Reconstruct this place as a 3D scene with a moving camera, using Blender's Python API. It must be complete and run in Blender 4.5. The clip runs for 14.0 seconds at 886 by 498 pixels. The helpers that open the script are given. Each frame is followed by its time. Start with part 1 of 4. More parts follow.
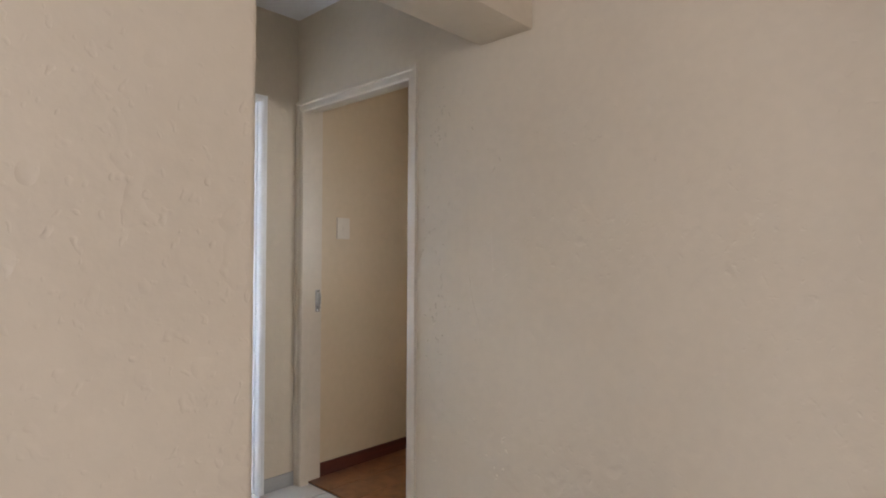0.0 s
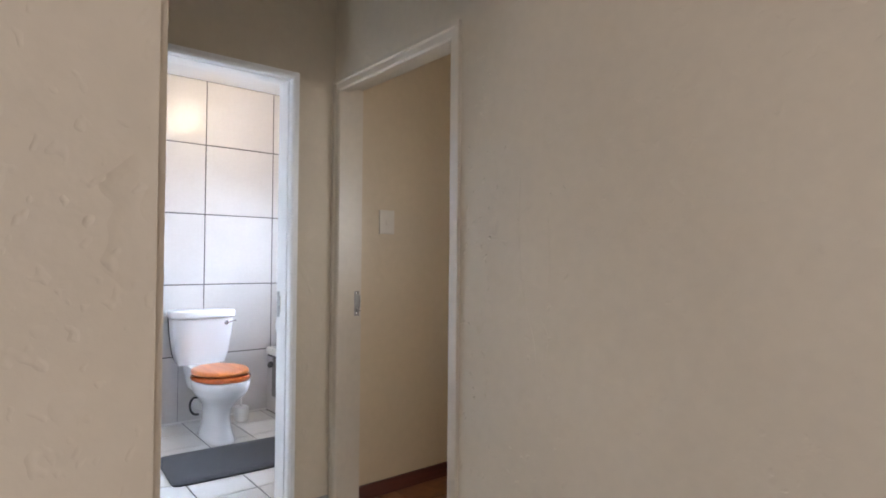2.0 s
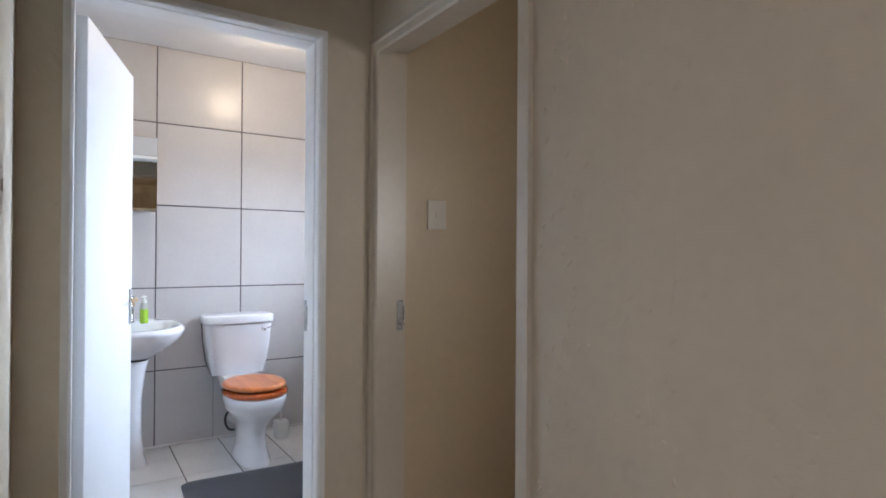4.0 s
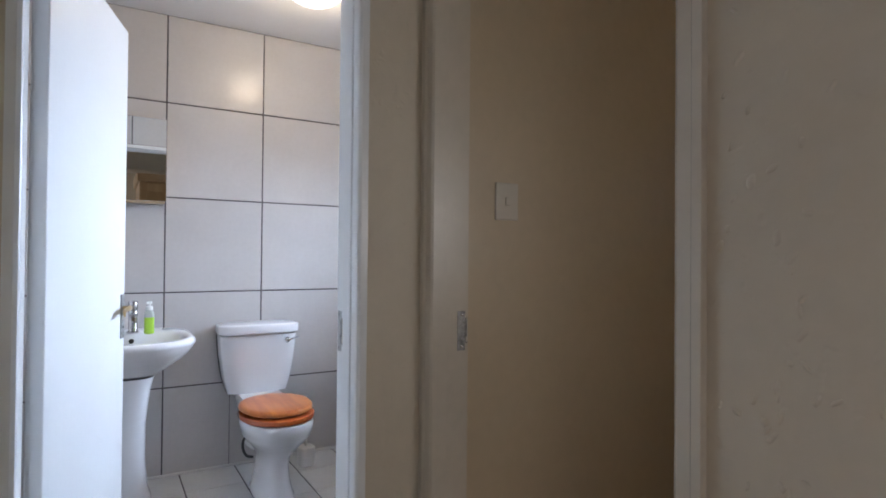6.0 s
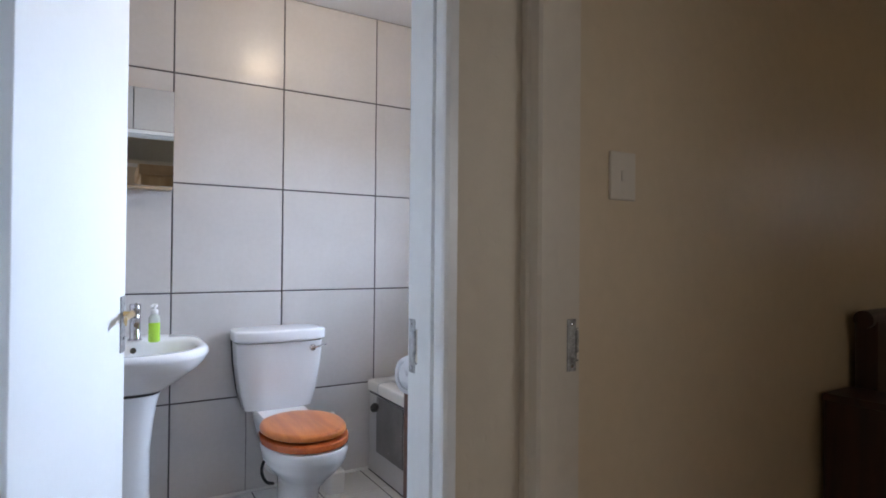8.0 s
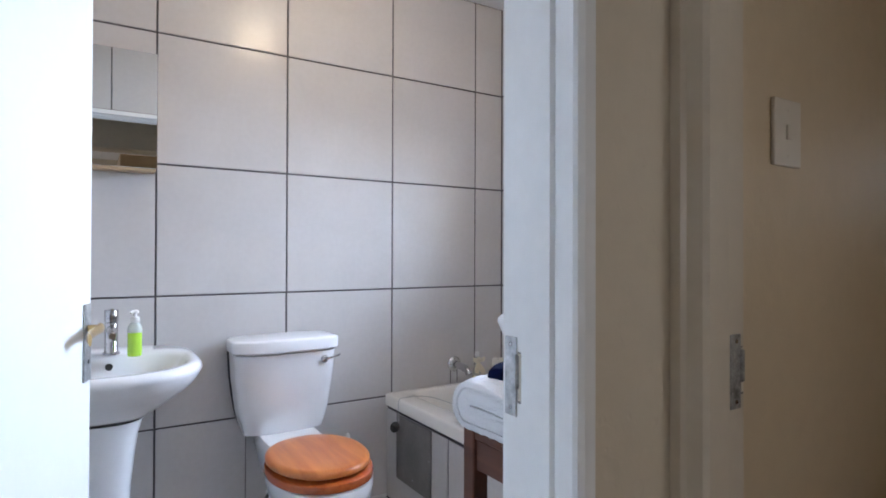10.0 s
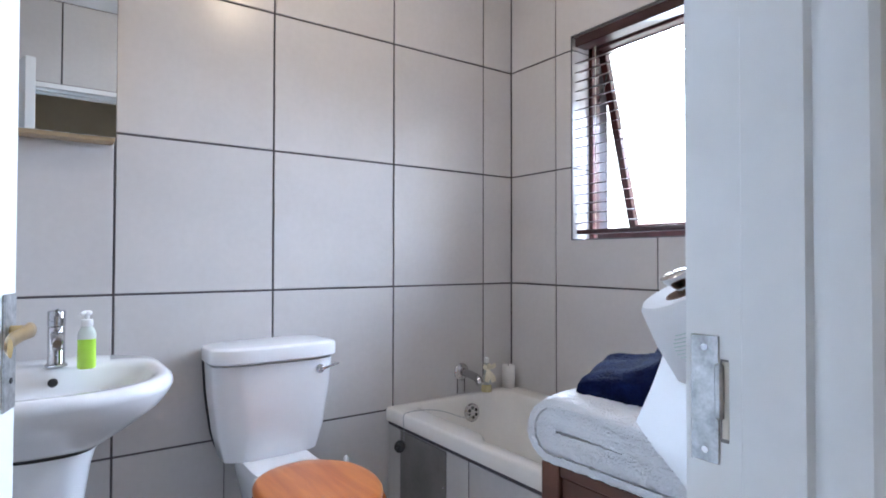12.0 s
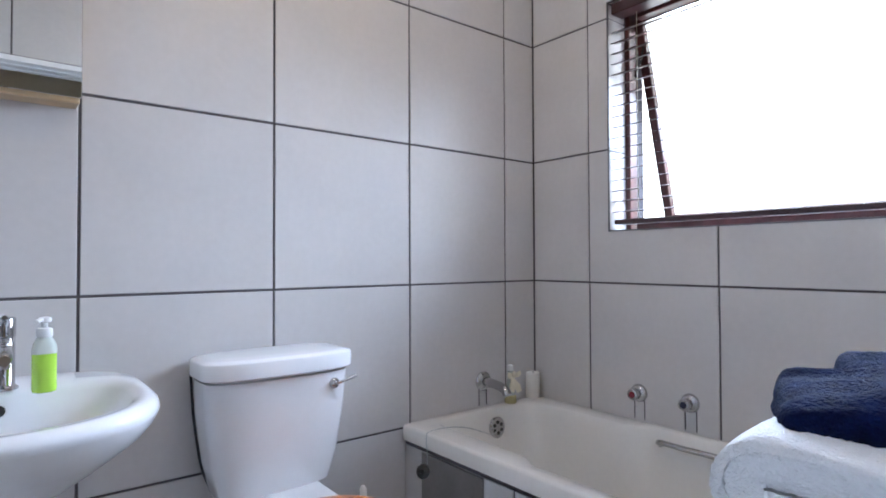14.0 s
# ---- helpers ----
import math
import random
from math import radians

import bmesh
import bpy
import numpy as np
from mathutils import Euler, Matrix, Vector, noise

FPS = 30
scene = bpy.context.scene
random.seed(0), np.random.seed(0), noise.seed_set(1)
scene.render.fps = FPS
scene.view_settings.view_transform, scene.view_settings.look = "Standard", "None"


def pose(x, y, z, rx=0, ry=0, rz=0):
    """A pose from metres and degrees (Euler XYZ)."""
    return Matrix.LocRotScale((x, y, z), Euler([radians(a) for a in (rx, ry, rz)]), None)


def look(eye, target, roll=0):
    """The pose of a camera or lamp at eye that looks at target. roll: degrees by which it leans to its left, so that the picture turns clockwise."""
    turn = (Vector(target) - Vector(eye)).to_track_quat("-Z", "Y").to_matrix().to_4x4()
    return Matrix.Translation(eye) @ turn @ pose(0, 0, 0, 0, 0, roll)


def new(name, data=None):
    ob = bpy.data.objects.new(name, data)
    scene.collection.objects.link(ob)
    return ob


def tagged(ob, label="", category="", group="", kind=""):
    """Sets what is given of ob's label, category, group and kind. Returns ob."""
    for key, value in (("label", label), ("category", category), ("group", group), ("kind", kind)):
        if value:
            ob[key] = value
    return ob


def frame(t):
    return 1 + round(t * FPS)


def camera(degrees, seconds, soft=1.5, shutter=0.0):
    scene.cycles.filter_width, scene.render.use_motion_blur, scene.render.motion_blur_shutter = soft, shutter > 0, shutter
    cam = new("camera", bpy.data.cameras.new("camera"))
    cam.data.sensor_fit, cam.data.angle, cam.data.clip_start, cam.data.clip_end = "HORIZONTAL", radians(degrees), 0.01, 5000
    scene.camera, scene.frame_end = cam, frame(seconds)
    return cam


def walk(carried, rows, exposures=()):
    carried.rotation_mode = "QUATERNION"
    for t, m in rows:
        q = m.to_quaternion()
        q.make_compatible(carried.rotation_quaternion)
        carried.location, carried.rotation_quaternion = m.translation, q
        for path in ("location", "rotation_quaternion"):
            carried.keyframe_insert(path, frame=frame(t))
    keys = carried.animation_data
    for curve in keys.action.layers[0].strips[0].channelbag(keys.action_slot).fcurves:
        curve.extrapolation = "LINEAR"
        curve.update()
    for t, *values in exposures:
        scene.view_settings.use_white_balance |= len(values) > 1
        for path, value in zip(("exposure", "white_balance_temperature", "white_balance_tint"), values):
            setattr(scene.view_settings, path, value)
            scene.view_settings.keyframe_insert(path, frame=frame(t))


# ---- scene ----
# ---- camera and walk ----
cam = camera(76.0, 14.0, soft=1.8)
PATH = [
    (0, (-0.948, 1.86, 1.255), (-2.317, 3.318, 1.285), 0.3),
    (0.5, (-0.986, 1.985, 1.25), (-2.406, 3.393, 1.279), 0.4),
    (1, (-1.043, 2.084, 1.244), (-2.512, 3.441, 1.271), 0.4),
    (1.5, (-1.11, 2.174, 1.235), (-2.621, 3.484, 1.272), 0.5),
    (2, (-1.18, 2.251, 1.233), (-2.73, 3.514, 1.268), 0.5),
    (2.5, (-1.267, 2.344, 1.251), (-2.855, 3.559, 1.274), 0.5),
    (3, (-1.383, 2.448, 1.267), (-3.005, 3.618, 1.282), 0.4),
    (5.5, (-2.021, 2.725, 1.247), (-3.736, 3.755, 1.269), 0.5),
    (6, (-2.165, 2.755, 1.24), (-3.882, 3.779, 1.265), 0.5),
    (6.5, (-2.283, 2.754, 1.242), (-4.001, 3.777, 1.256), 0.4),
    (7, (-2.411, 2.759, 1.228), (-4.129, 3.783, 1.248), 0.5),
    (7.5, (-2.55, 2.759, 1.222), (-4.267, 3.784, 1.242), 0.5),
    (8, (-2.669, 2.767, 1.216), (-4.387, 3.791, 1.239), 0.5),
    (8.5, (-2.786, 2.772, 1.209), (-4.499, 3.804, 1.233), 0.5),
    (9, (-2.911, 2.782, 1.204), (-4.619, 3.821, 1.222), 0.3),
    (11.5, (-3.426, 2.846, 1.162), (-5.079, 3.971, 1.194), 0.2),
    (12, (-3.529, 2.846, 1.142), (-5.16, 4.003, 1.178), 0.1),
    (12.5, (-3.635, 2.849, 1.144), (-5.249, 4.029, 1.176), 0.1),
    (13, (-3.736, 2.849, 1.124), (-5.329, 4.055, 1.163), -0.1),
    (13.5, (-3.824, 2.861, 1.115), (-5.405, 4.084, 1.158), -0.2),
    (14, (-3.916, 2.861, 1.114), (-5.479, 4.109, 1.155), -0.2),
]
EXPOSURES = [(0, -0.1, 6500, 10), (1.5, -0.18, 6500, 10), (3, -0.47, 6450, 10), (5.5, -1.06, 6330, 10), (8, -1.1, 6300, 10), (9, -1.0, 6350, 10), (11.5, -0.93, 6200, 10), (14, -1.02, 6080, 10)]
walk(cam, [(t, look(eye, target, roll)) for t, eye, target, roll in PATH], EXPOSURES)

# ---- plan ----
XB, YW, YL = -5.665, 4.785, 2.25       # bathroom: toilet wall, window wall, basin side
XH, XHB = -3.70, -3.845                # bathroom door wall: hall face, bathroom face
YR, YRB = 3.605, 3.735                 # hall wall with the bedroom door: hall face, bedroom face
YH = 2.45                              # other side of the hall
XC = -2.03                             # face of the lobby wall that ends at the hall
CEIL = 2.575
XE, YS = 1.7, -0.9                     # lobby: far ends
BX, BY = -0.3, 6.6                     # bedroom: far ends

# ---- world, sun, lamps ----
world = bpy.data.worlds.new("sky")
scene.world = world
world.use_nodes = True
wn = world.node_tree.nodes
sky = wn.new("ShaderNodeTexSky")
sky.sky_type, sky.sun_disc = "NISHITA", False
sky.sun_elevation, sky.sun_rotation = radians(55), radians(180)
wn["Background"].inputs[1].default_value = 0.12
world.node_tree.links.new(sky.outputs[0], wn["Background"].inputs[0])


def lamp(name, kind, m, energy, color, **size):
    data = bpy.data.lights.new(name, kind)
    data.energy, data.color = energy, color
    for key, value in size.items():
        if key == "size":
            data.size = value
        elif key == "size_y":
            data.shape = "RECTANGLE"
            data.size_y = value
        elif key == "spread":
            data.spread = value
        elif key == "angle":
            data.angle = value
        elif key == "radius":
            data.shadow_soft_size = value
    ob = new(name, data)
    ob.matrix_world = m
    return ob


lamp("sun", "SUN", look((-4, -6, 9), (-4, 0, 0)), 3.0, (1.0, 0.95, 0.88), angle=radians(0.5))
# light that enters by the bathroom window and by unseen lobby and bedroom openings
lamp("window_daylight", "AREA", look((-4.78, 5.27, 1.83), (-4.02, 4.12, 0.45)), 240.0, (0.62, 0.76, 1.0), size=0.94, size_y=0.66, spread=radians(145))
lamp("lobby_daylight", "AREA", look((-0.25, -0.80, 1.55), (-0.7, 3.0, 1.3)), 35.0, (0.98, 0.95, 1.06), size=1.5, size_y=1.2)
# second lobby lamp, added to carry light down to the hall end
lamp("lobby_end_fill", "AREA", look((1.66, 0.95, 1.55), (-2.6, 2.9, 1.3)), 25.0, (0.98, 0.94, 1.03), size=1.3, size_y=1.2)
# warm fill added at an unseen east opening to lift the bedroom
lamp("bedroom_fill", "AREA", look((-0.38, 5.2, 1.6), (-3.7, 4.6, 1.3)), 5.0, (1.0, 0.82, 0.62), size=0.8, size_y=0.8)
lamp("ceiling_bulb", "POINT", pose(-4.86, 3.62, 2.44), 18.0, (1.0, 0.77, 0.52), radius=0.09)


# ---- materials ----
def material(name, color, rough=0.5, metal=0.0, **k):
    """A surface with two scales of colour variation and a relief."""
    m = bpy.data.materials.new(name)
    m.use_nodes = True
    nt = m.node_tree
    bs = nt.nodes["Principled BSDF"]
    bs.inputs["Roughness"].default_value = rough
    bs.inputs["Metallic"].default_value = metal
    bs.inputs["Specular IOR Level"].default_value = k.get("spec", 0.5)
    if "coat" in k:
        bs.inputs["Coat Weight"].default_value = k["coat"]
        bs.inputs["Coat Roughness"].default_value = k.get("coat_rough", 0.1)
    if "sheen" in k:
        bs.inputs["Sheen Weight"].default_value = k["sheen"]
    if "trans" in k:
        bs.inputs["Transmission Weight"].default_value = k["trans"]
        bs.inputs["IOR"].default_value = k.get("ior", 1.4)
    if "sss" in k:
        bs.inputs["Subsurface Weight"].default_value = k["sss"]
        bs.inputs["Subsurface Radius"].default_value = (0.01, 0.01, 0.01)
    tc = nt.nodes.new("ShaderNodeTexCoord")
    vary = k.get("vary", 0.06)
    if vary:
        n1 = nt.nodes.new("ShaderNodeTexNoise")
        n1.inputs["Scale"].default_value = k.get("big", 2.5)
        n1.inputs["Detail"].default_value = 4
        n2 = nt.nodes.new("ShaderNodeTexNoise")
        n2.inputs["Scale"].default_value = k.get("fine", 60)
        n2.inputs["Detail"].default_value = 6
        nt.links.new(tc.outputs["Object"], n1.inputs["Vector"])
        nt.links.new(tc.outputs["Object"], n2.inputs["Vector"])
        add = nt.nodes.new("ShaderNodeMath")
        add.operation = "MULTIPLY_ADD"
        add.inputs[1].default_value = 0.4
        nt.links.new(n2.outputs["Fac"], add.inputs[0])
        nt.links.new(n1.outputs["Fac"], add.inputs[2])
        ramp = nt.nodes.new("ShaderNodeValToRGB")
        ramp.color_ramp.elements[0].position, ramp.color_ramp.elements[1].position = 0.4, 1.0
        lo = k.get("low", tuple(c * (1 - 2 * vary) for c in color))
        ramp.color_ramp.elements[0].color = (*lo, 1)
        ramp.color_ramp.elements[1].color = (*[min(1, c * (1 + vary)) for c in color], 1)
        nt.links.new(add.outputs[0], ramp.inputs[0])
        out = ramp.outputs[0]
        if k.get("piece"):
            info = nt.nodes.new("ShaderNodeObjectInfo")
            hsv = nt.nodes.new("ShaderNodeHueSaturation")
            mr = nt.nodes.new("ShaderNodeMapRange")
            mr.inputs["To Min"].default_value, mr.inputs["To Max"].default_value = 1 - k["piece"], 1 + k["piece"]
            nt.links.new(info.outputs["Random"], mr.inputs["Value"])
            nt.links.new(mr.outputs[0], hsv.inputs["Value"])
            nt.links.new(out, hsv.inputs["Color"])
            out = hsv.outputs[0]
        nt.links.new(out, bs.inputs["Base Color"])
        if k.get("rough_vary"):
            rr = nt.nodes.new("ShaderNodeMapRange")
            rr.inputs["To Min"].default_value, rr.inputs["To Max"].default_value = rough - k["rough_vary"], rough + k["rough_vary"]
            nt.links.new(n1.outputs["Fac"], rr.inputs["Value"])
            nt.links.new(rr.outputs[0], bs.inputs["Roughness"])
    else:
        bs.inputs["Base Color"].default_value = (*color, 1)
    if k.get("bump"):
        nb = nt.nodes.new("ShaderNodeTexNoise")
        nb.inputs["Scale"].default_value = k.get("bump_scale", 80)
        nb.inputs["Detail"].default_value = k.get("bump_detail", 5)
        nt.links.new(tc.outputs["Object"], nb.inputs["Vector"])
        bp = nt.nodes.new("ShaderNodeBump")
        bp.inputs["Strength"].default_value = k["bump"]
        bp.inputs["Distance"].default_value = k.get("bump_dist", 0.004)
        nt.links.new(nb.outputs["Fac"], bp.inputs["Height"])
        nt.links.new(bp.outputs[0], bs.inputs["Normal"])
    return m


def plaster(name, color, rough, pits=1.0):
    """Hand-trowelled plaster under enamel paint: slow waves, trowel lumps, sparse pits and nicks."""
    m = material(name, color, rough, vary=0.05, big=1.3, fine=25, rough_vary=0.06)
    nt = m.node_tree
    bs = nt.nodes["Principled BSDF"]
    tc = nt.nodes["Texture Coordinate"]
    chain = None
    warp = nt.nodes.new("ShaderNodeTexNoise")
    warp.inputs["Scale"].default_value = 6
    nt.links.new(tc.outputs["Object"], warp.inputs["Vector"])
    mix = nt.nodes.new("ShaderNodeMixRGB")
    mix.inputs[0].default_value = 0.06
    nt.links.new(tc.outputs["Object"], mix.inputs[1])
    nt.links.new(warp.outputs["Color"], mix.inputs[2])
    stretch = nt.nodes.new("ShaderNodeMapping")
    stretch.inputs["Scale"].default_value = (1.0, 1.0, 0.85)
    nt.links.new(mix.outputs[0], stretch.inputs["Vector"])
    for kind, scale, dist, strength in (("n", 3.0, 0.02, 0.35), ("n", 14.0, 0.004, 0.45), ("n", 90, 0.0008, 0.4), ("pit", 13.0, 0.0045, 0.45 * pits), ("pit", 46.0, 0.0022, 0.42 * pits)):
        b = nt.nodes.new("ShaderNodeBump")
        b.inputs["Strength"].default_value, b.inputs["Distance"].default_value = strength, dist
        h = nt.nodes.new("ShaderNodeTexNoise")
        h.inputs["Scale"].default_value, h.inputs["Detail"].default_value = scale, 3 if kind == "n" else 1
        if kind == "n":
            nt.links.new(tc.outputs["Object"], h.inputs["Vector"])
            nt.links.new(h.outputs["Fac"], b.inputs["Height"])
        else:
            nt.links.new(stretch.outputs[0], h.inputs["Vector"])
            cut = nt.nodes.new("ShaderNodeMapRange")
            cut.inputs["From Min"].default_value, cut.inputs["From Max"].default_value = (0.21, 0.35)
            nt.links.new(h.outputs["Fac"], cut.inputs["Value"])
            nt.links.new(cut.outputs[0], b.inputs["Height"])
        if chain:
            nt.links.new(chain.outputs[0], b.inputs["Normal"])
        chain = b
    nt.links.new(chain.outputs[0], bs.inputs["Normal"])
    return m


def wood(name, light, dark, rough, axis=0, scale=1.0, coat=0.0):
    m = bpy.data.materials.new(name)
    m.use_nodes = True
    nt = m.node_tree
    bs = nt.nodes["Principled BSDF"]
    bs.inputs["Roughness"].default_value = rough
    bs.inputs["Coat Weight"].default_value = coat
    bs.inputs["Coat Roughness"].default_value = 0.12
    tc = nt.nodes.new("ShaderNodeTexCoord")
    mp = nt.nodes.new("ShaderNodeMapping")
    sc = [9 * scale] * 3
    sc[axis] = 0.9 * scale
    mp.inputs["Scale"].default_value = sc
    info = nt.nodes.new("ShaderNodeObjectInfo")
    shift = nt.nodes.new("ShaderNodeVectorMath")
    shift.operation = "ADD"
    mul = nt.nodes.new("ShaderNodeMath")
    mul.operation = "MULTIPLY"
    mul.inputs[1].default_value = 37.0
    nt.links.new(info.outputs["Random"], mul.inputs[0])
    nt.links.new(tc.outputs["Object"], shift.inputs[0])
    nt.links.new(mul.outputs[0], shift.inputs[1])
    nt.links.new(shift.outputs[0], mp.inputs["Vector"])
    n = nt.nodes.new("ShaderNodeTexNoise")
    n.inputs["Scale"].default_value, n.inputs["Detail"].default_value, n.inputs["Distortion"].default_value = 2.2, 8, 0.6
    nt.links.new(mp.outputs[0], n.inputs["Vector"])
    ramp = nt.nodes.new("ShaderNodeValToRGB")
    ramp.color_ramp.elements[0].position, ramp.color_ramp.elements[1].position = 0.35, 0.68
    ramp.color_ramp.elements[0].color, ramp.color_ramp.elements[1].color = (*dark, 1), (*light, 1)
    nt.links.new(n.outputs["Fac"], ramp.inputs[0])
    nt.links.new(ramp.outputs[0], bs.inputs["Base Color"])
    b = nt.nodes.new("ShaderNodeBump")
    b.inputs["Strength"].default_value, b.inputs["Distance"].default_value = 0.15, 0.001
    nt.links.new(n.outputs["Fac"], b.inputs["Height"])
    nt.links.new(b.outputs[0], bs.inputs["Normal"])
    return m


def glow(name, color, strength):
    m = bpy.data.materials.new(name)
    m.use_nodes = True
    nt = m.node_tree
    nt.nodes.remove(nt.nodes["Principled BSDF"])
    e = nt.nodes.new("ShaderNodeEmission")
    e.inputs[0].default_value, e.inputs[1].default_value = (*color, 1), strength
    nt.links.new(e.outputs[0], nt.nodes["Material Output"].inputs[0])
    return m


M_WALL = plaster("cream_plaster", (0.64, 0.56, 0.435), 0.52)
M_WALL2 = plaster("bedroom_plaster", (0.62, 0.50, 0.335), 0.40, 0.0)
M_CEIL = material("white_ceiling", (0.84, 0.84, 0.84), 0.8, vary=0.03, bump=0.1, bump_scale=40)
M_ENAMEL = material("white_enamel", (0.84, 0.84, 0.83), 0.28, vary=0.04, fine=30, bump=0.12, bump_scale=25, bump_dist=0.002)
M_FRAME_BEIGE = material("cream_enamel", (0.66, 0.59, 0.48), 0.26, vary=0.05, fine=30, bump=0.15, bump_scale=25, bump_dist=0.002)
M_LEAF = material("white_door_paint", (0.82, 0.83, 0.83), 0.35, vary=0.02, bump=0.06, bump_scale=30, bump_dist=0.002)
M_TILE = material("wall_tile_glaze", (0.62, 0.595, 0.58), 0.24, vary=0.045, big=3.0, fine=45, piece=0.02, spec=0.5, bump=0.05, bump_scale=18, bump_dist=0.003, rough_vary=0.05)
M_GROUT = material("dark_grout", (0.10, 0.09, 0.095), 0.9, vary=0.15, bump=0.3, bump_scale=200, bump_dist=0.001)
M_FTILE = material("white_floor_tile", (0.78, 0.765, 0.74), 0.25, vary=0.06, big=4, piece=0.03, bump=0.05, bump_scale=20)
M_SKIRT_TILE = material("grey_skirting_tile", (0.42, 0.42, 0.41), 0.35, vary=0.08, bump=0.1)
M_CERAMIC = material("white_ceramic", (0.85, 0.85, 0.86), 0.12, vary=0.02, coat=0.4, coat_rough=0.05)
M_BATH = material("white_acrylic", (0.86, 0.835, 0.79), 0.22, vary=0.03)
M_CHROME = material("chrome", (0.56, 0.56, 0.57), 0.09, 1.0, vary=0.0)
M_STEEL = material("worn_zinc_plate", (0.52, 0.53, 0.53), 0.38, 1.0, vary=0.25, big=60, fine=300, bump=0.5, bump_scale=120, bump_dist=0.001)
M_DULL = material("dull_dark_steel", (0.40, 0.39, 0.37), 0.5, 0.8, vary=0.3, big=60, fine=300, bump=0.5, bump_scale=120, bump_dist=0.001)
M_BRASS = material("aged_brass", (0.62, 0.45, 0.22), 0.3, 1.0, vary=0.1)
M_MIRROR = material("mirror_glass", (0.76, 0.78, 0.77), 0.01, 1.0, vary=0.0)
M_RUBBER = material("black_rubber", (0.02, 0.02, 0.02), 0.5, vary=0.1)
M_TRIM = material("dark_edge_trim", (0.10, 0.10, 0.11), 0.4, vary=0.1)
M_HATCH = material("grey_hatch_paint", (0.20, 0.185, 0.175), 0.6, vary=0.12, big=8, bump=0.2, bump_scale=60)
M_MAT = material("charcoal_pile", (0.045, 0.047, 0.055), 0.95, vary=0.25, big=30, fine=400, bump=0.9, bump_scale=260, bump_dist=0.006, sheen=0.2)
M_TOWEL = material("white_terry", (0.80, 0.80, 0.82), 0.95, vary=0.05, fine=250, bump=0.8, bump_scale=240, bump_dist=0.006, bump_detail=3, sheen=0.2)
M_NAVY = material("navy_terry", (0.0038, 0.0088, 0.043), 0.95, vary=0.35, big=40, fine=250, bump=1.0, bump_scale=200, bump_dist=0.006, bump_detail=3, spec=0.08)
M_RED = material("red_cloth", (0.55, 0.04, 0.06), 0.9, vary=0.1, bump=0.5, bump_scale=300)
M_PAPER = material("tissue_paper", (0.82, 0.82, 0.82), 0.95, vary=0.03, fine=200, bump=0.35, bump_scale=160, bump_dist=0.002)
translucent = M_PAPER.node_tree.nodes.new("ShaderNodeBsdfTranslucent")
translucent.inputs[0].default_value = (0.9, 0.9, 0.9, 1)
paper_mix = M_PAPER.node_tree.nodes.new("ShaderNodeMixShader")
paper_mix.inputs[0].default_value = 0.55
M_PAPER.node_tree.links.new(M_PAPER.node_tree.nodes["Principled BSDF"].outputs[0], paper_mix.inputs[1])
M_PAPER.node_tree.links.new(translucent.outputs[0], paper_mix.inputs[2])
M_PAPER.node_tree.links.new(paper_mix.outputs[0], M_PAPER.node_tree.nodes["Material Output"].inputs[0])
M_PRINT = material("green_print", (0.55, 0.66, 0.60), 0.9, vary=0.05)
M_CARD = material("brown_card", (0.22, 0.13, 0.09), 0.9, vary=0.1)
M_IVORY = material("aged_ivory_plastic", (0.66, 0.60, 0.50), 0.3, vary=0.03)
M_PLASTIC = material("white_plastic", (0.80, 0.79, 0.77), 0.3, vary=0.02)
M_FROST = material("frosted_plastic", (0.88, 0.94, 0.86), 0.25, vary=0.02, trans=0.45)
M_GREEN = material("green_soap", (0.45, 0.75, 0.08), 0.15, vary=0.03, coat=0.5)
M_OIL = material("yellow_oil", (0.62, 0.55, 0.30), 0.1, vary=0.03)
M_GLASS = material("clear_glass", (0.95, 0.97, 0.96), 0.02, vary=0.0, trans=1.0, ior=1.45)
M_CREAM = material("cream_ribbon", (0.80, 0.74, 0.58), 0.6, vary=0.06)
M_WAX = material("white_wax", (0.82, 0.80, 0.76), 0.45, vary=0.02, sss=0.15)
M_REDCAP = material("red_cap", (0.26, 0.04, 0.06), 0.25, vary=0.0)
M_BLUECAP = material("blue_cap", (0.035, 0.04, 0.075), 0.25, vary=0.0)
M_SEAT = wood("orange_pine_varnish", (0.62, 0.20, 0.042), (0.47, 0.122, 0.025), 0.30, axis=0, scale=1.4, coat=0.12)
# the ring's red-brown, with its shade under the lid mixed into the colour
M_SEAT_RING = wood("red_brown_shaded_pine", (0.50, 0.125, 0.030), (0.38, 0.075, 0.018), 0.2, axis=0, scale=1.4, coat=0.4)
M_TABLE = wood("dark_brown_wood", (0.13, 0.045, 0.022), (0.07, 0.022, 0.012), 0.4, axis=0)
M_BLIND = wood("brown_blind_wood", (0.055, 0.022, 0.022), (0.026, 0.011, 0.014), 0.3, axis=0)
M_WINFRAME = wood("red_brown_window_wood", (0.085, 0.022, 0.02), (0.045, 0.012, 0.011), 0.35, axis=2)
M_FLOORWOOD = wood("laminate_plank", (0.36, 0.15, 0.055), (0.22, 0.085, 0.03), 0.28, axis=1, scale=0.7, coat=0.3)
M_SKIRT = wood("dark_red_skirting", (0.12, 0.028, 0.014), (0.07, 0.016, 0.009), 0.35, axis=1)
M_BED = wood("mahogany", (0.055, 0.017, 0.010), (0.026, 0.009, 0.006), 0.4, axis=2)
M_BEDDARK = material("dark_cushion", (0.02, 0.018, 0.018), 0.8, vary=0.15)
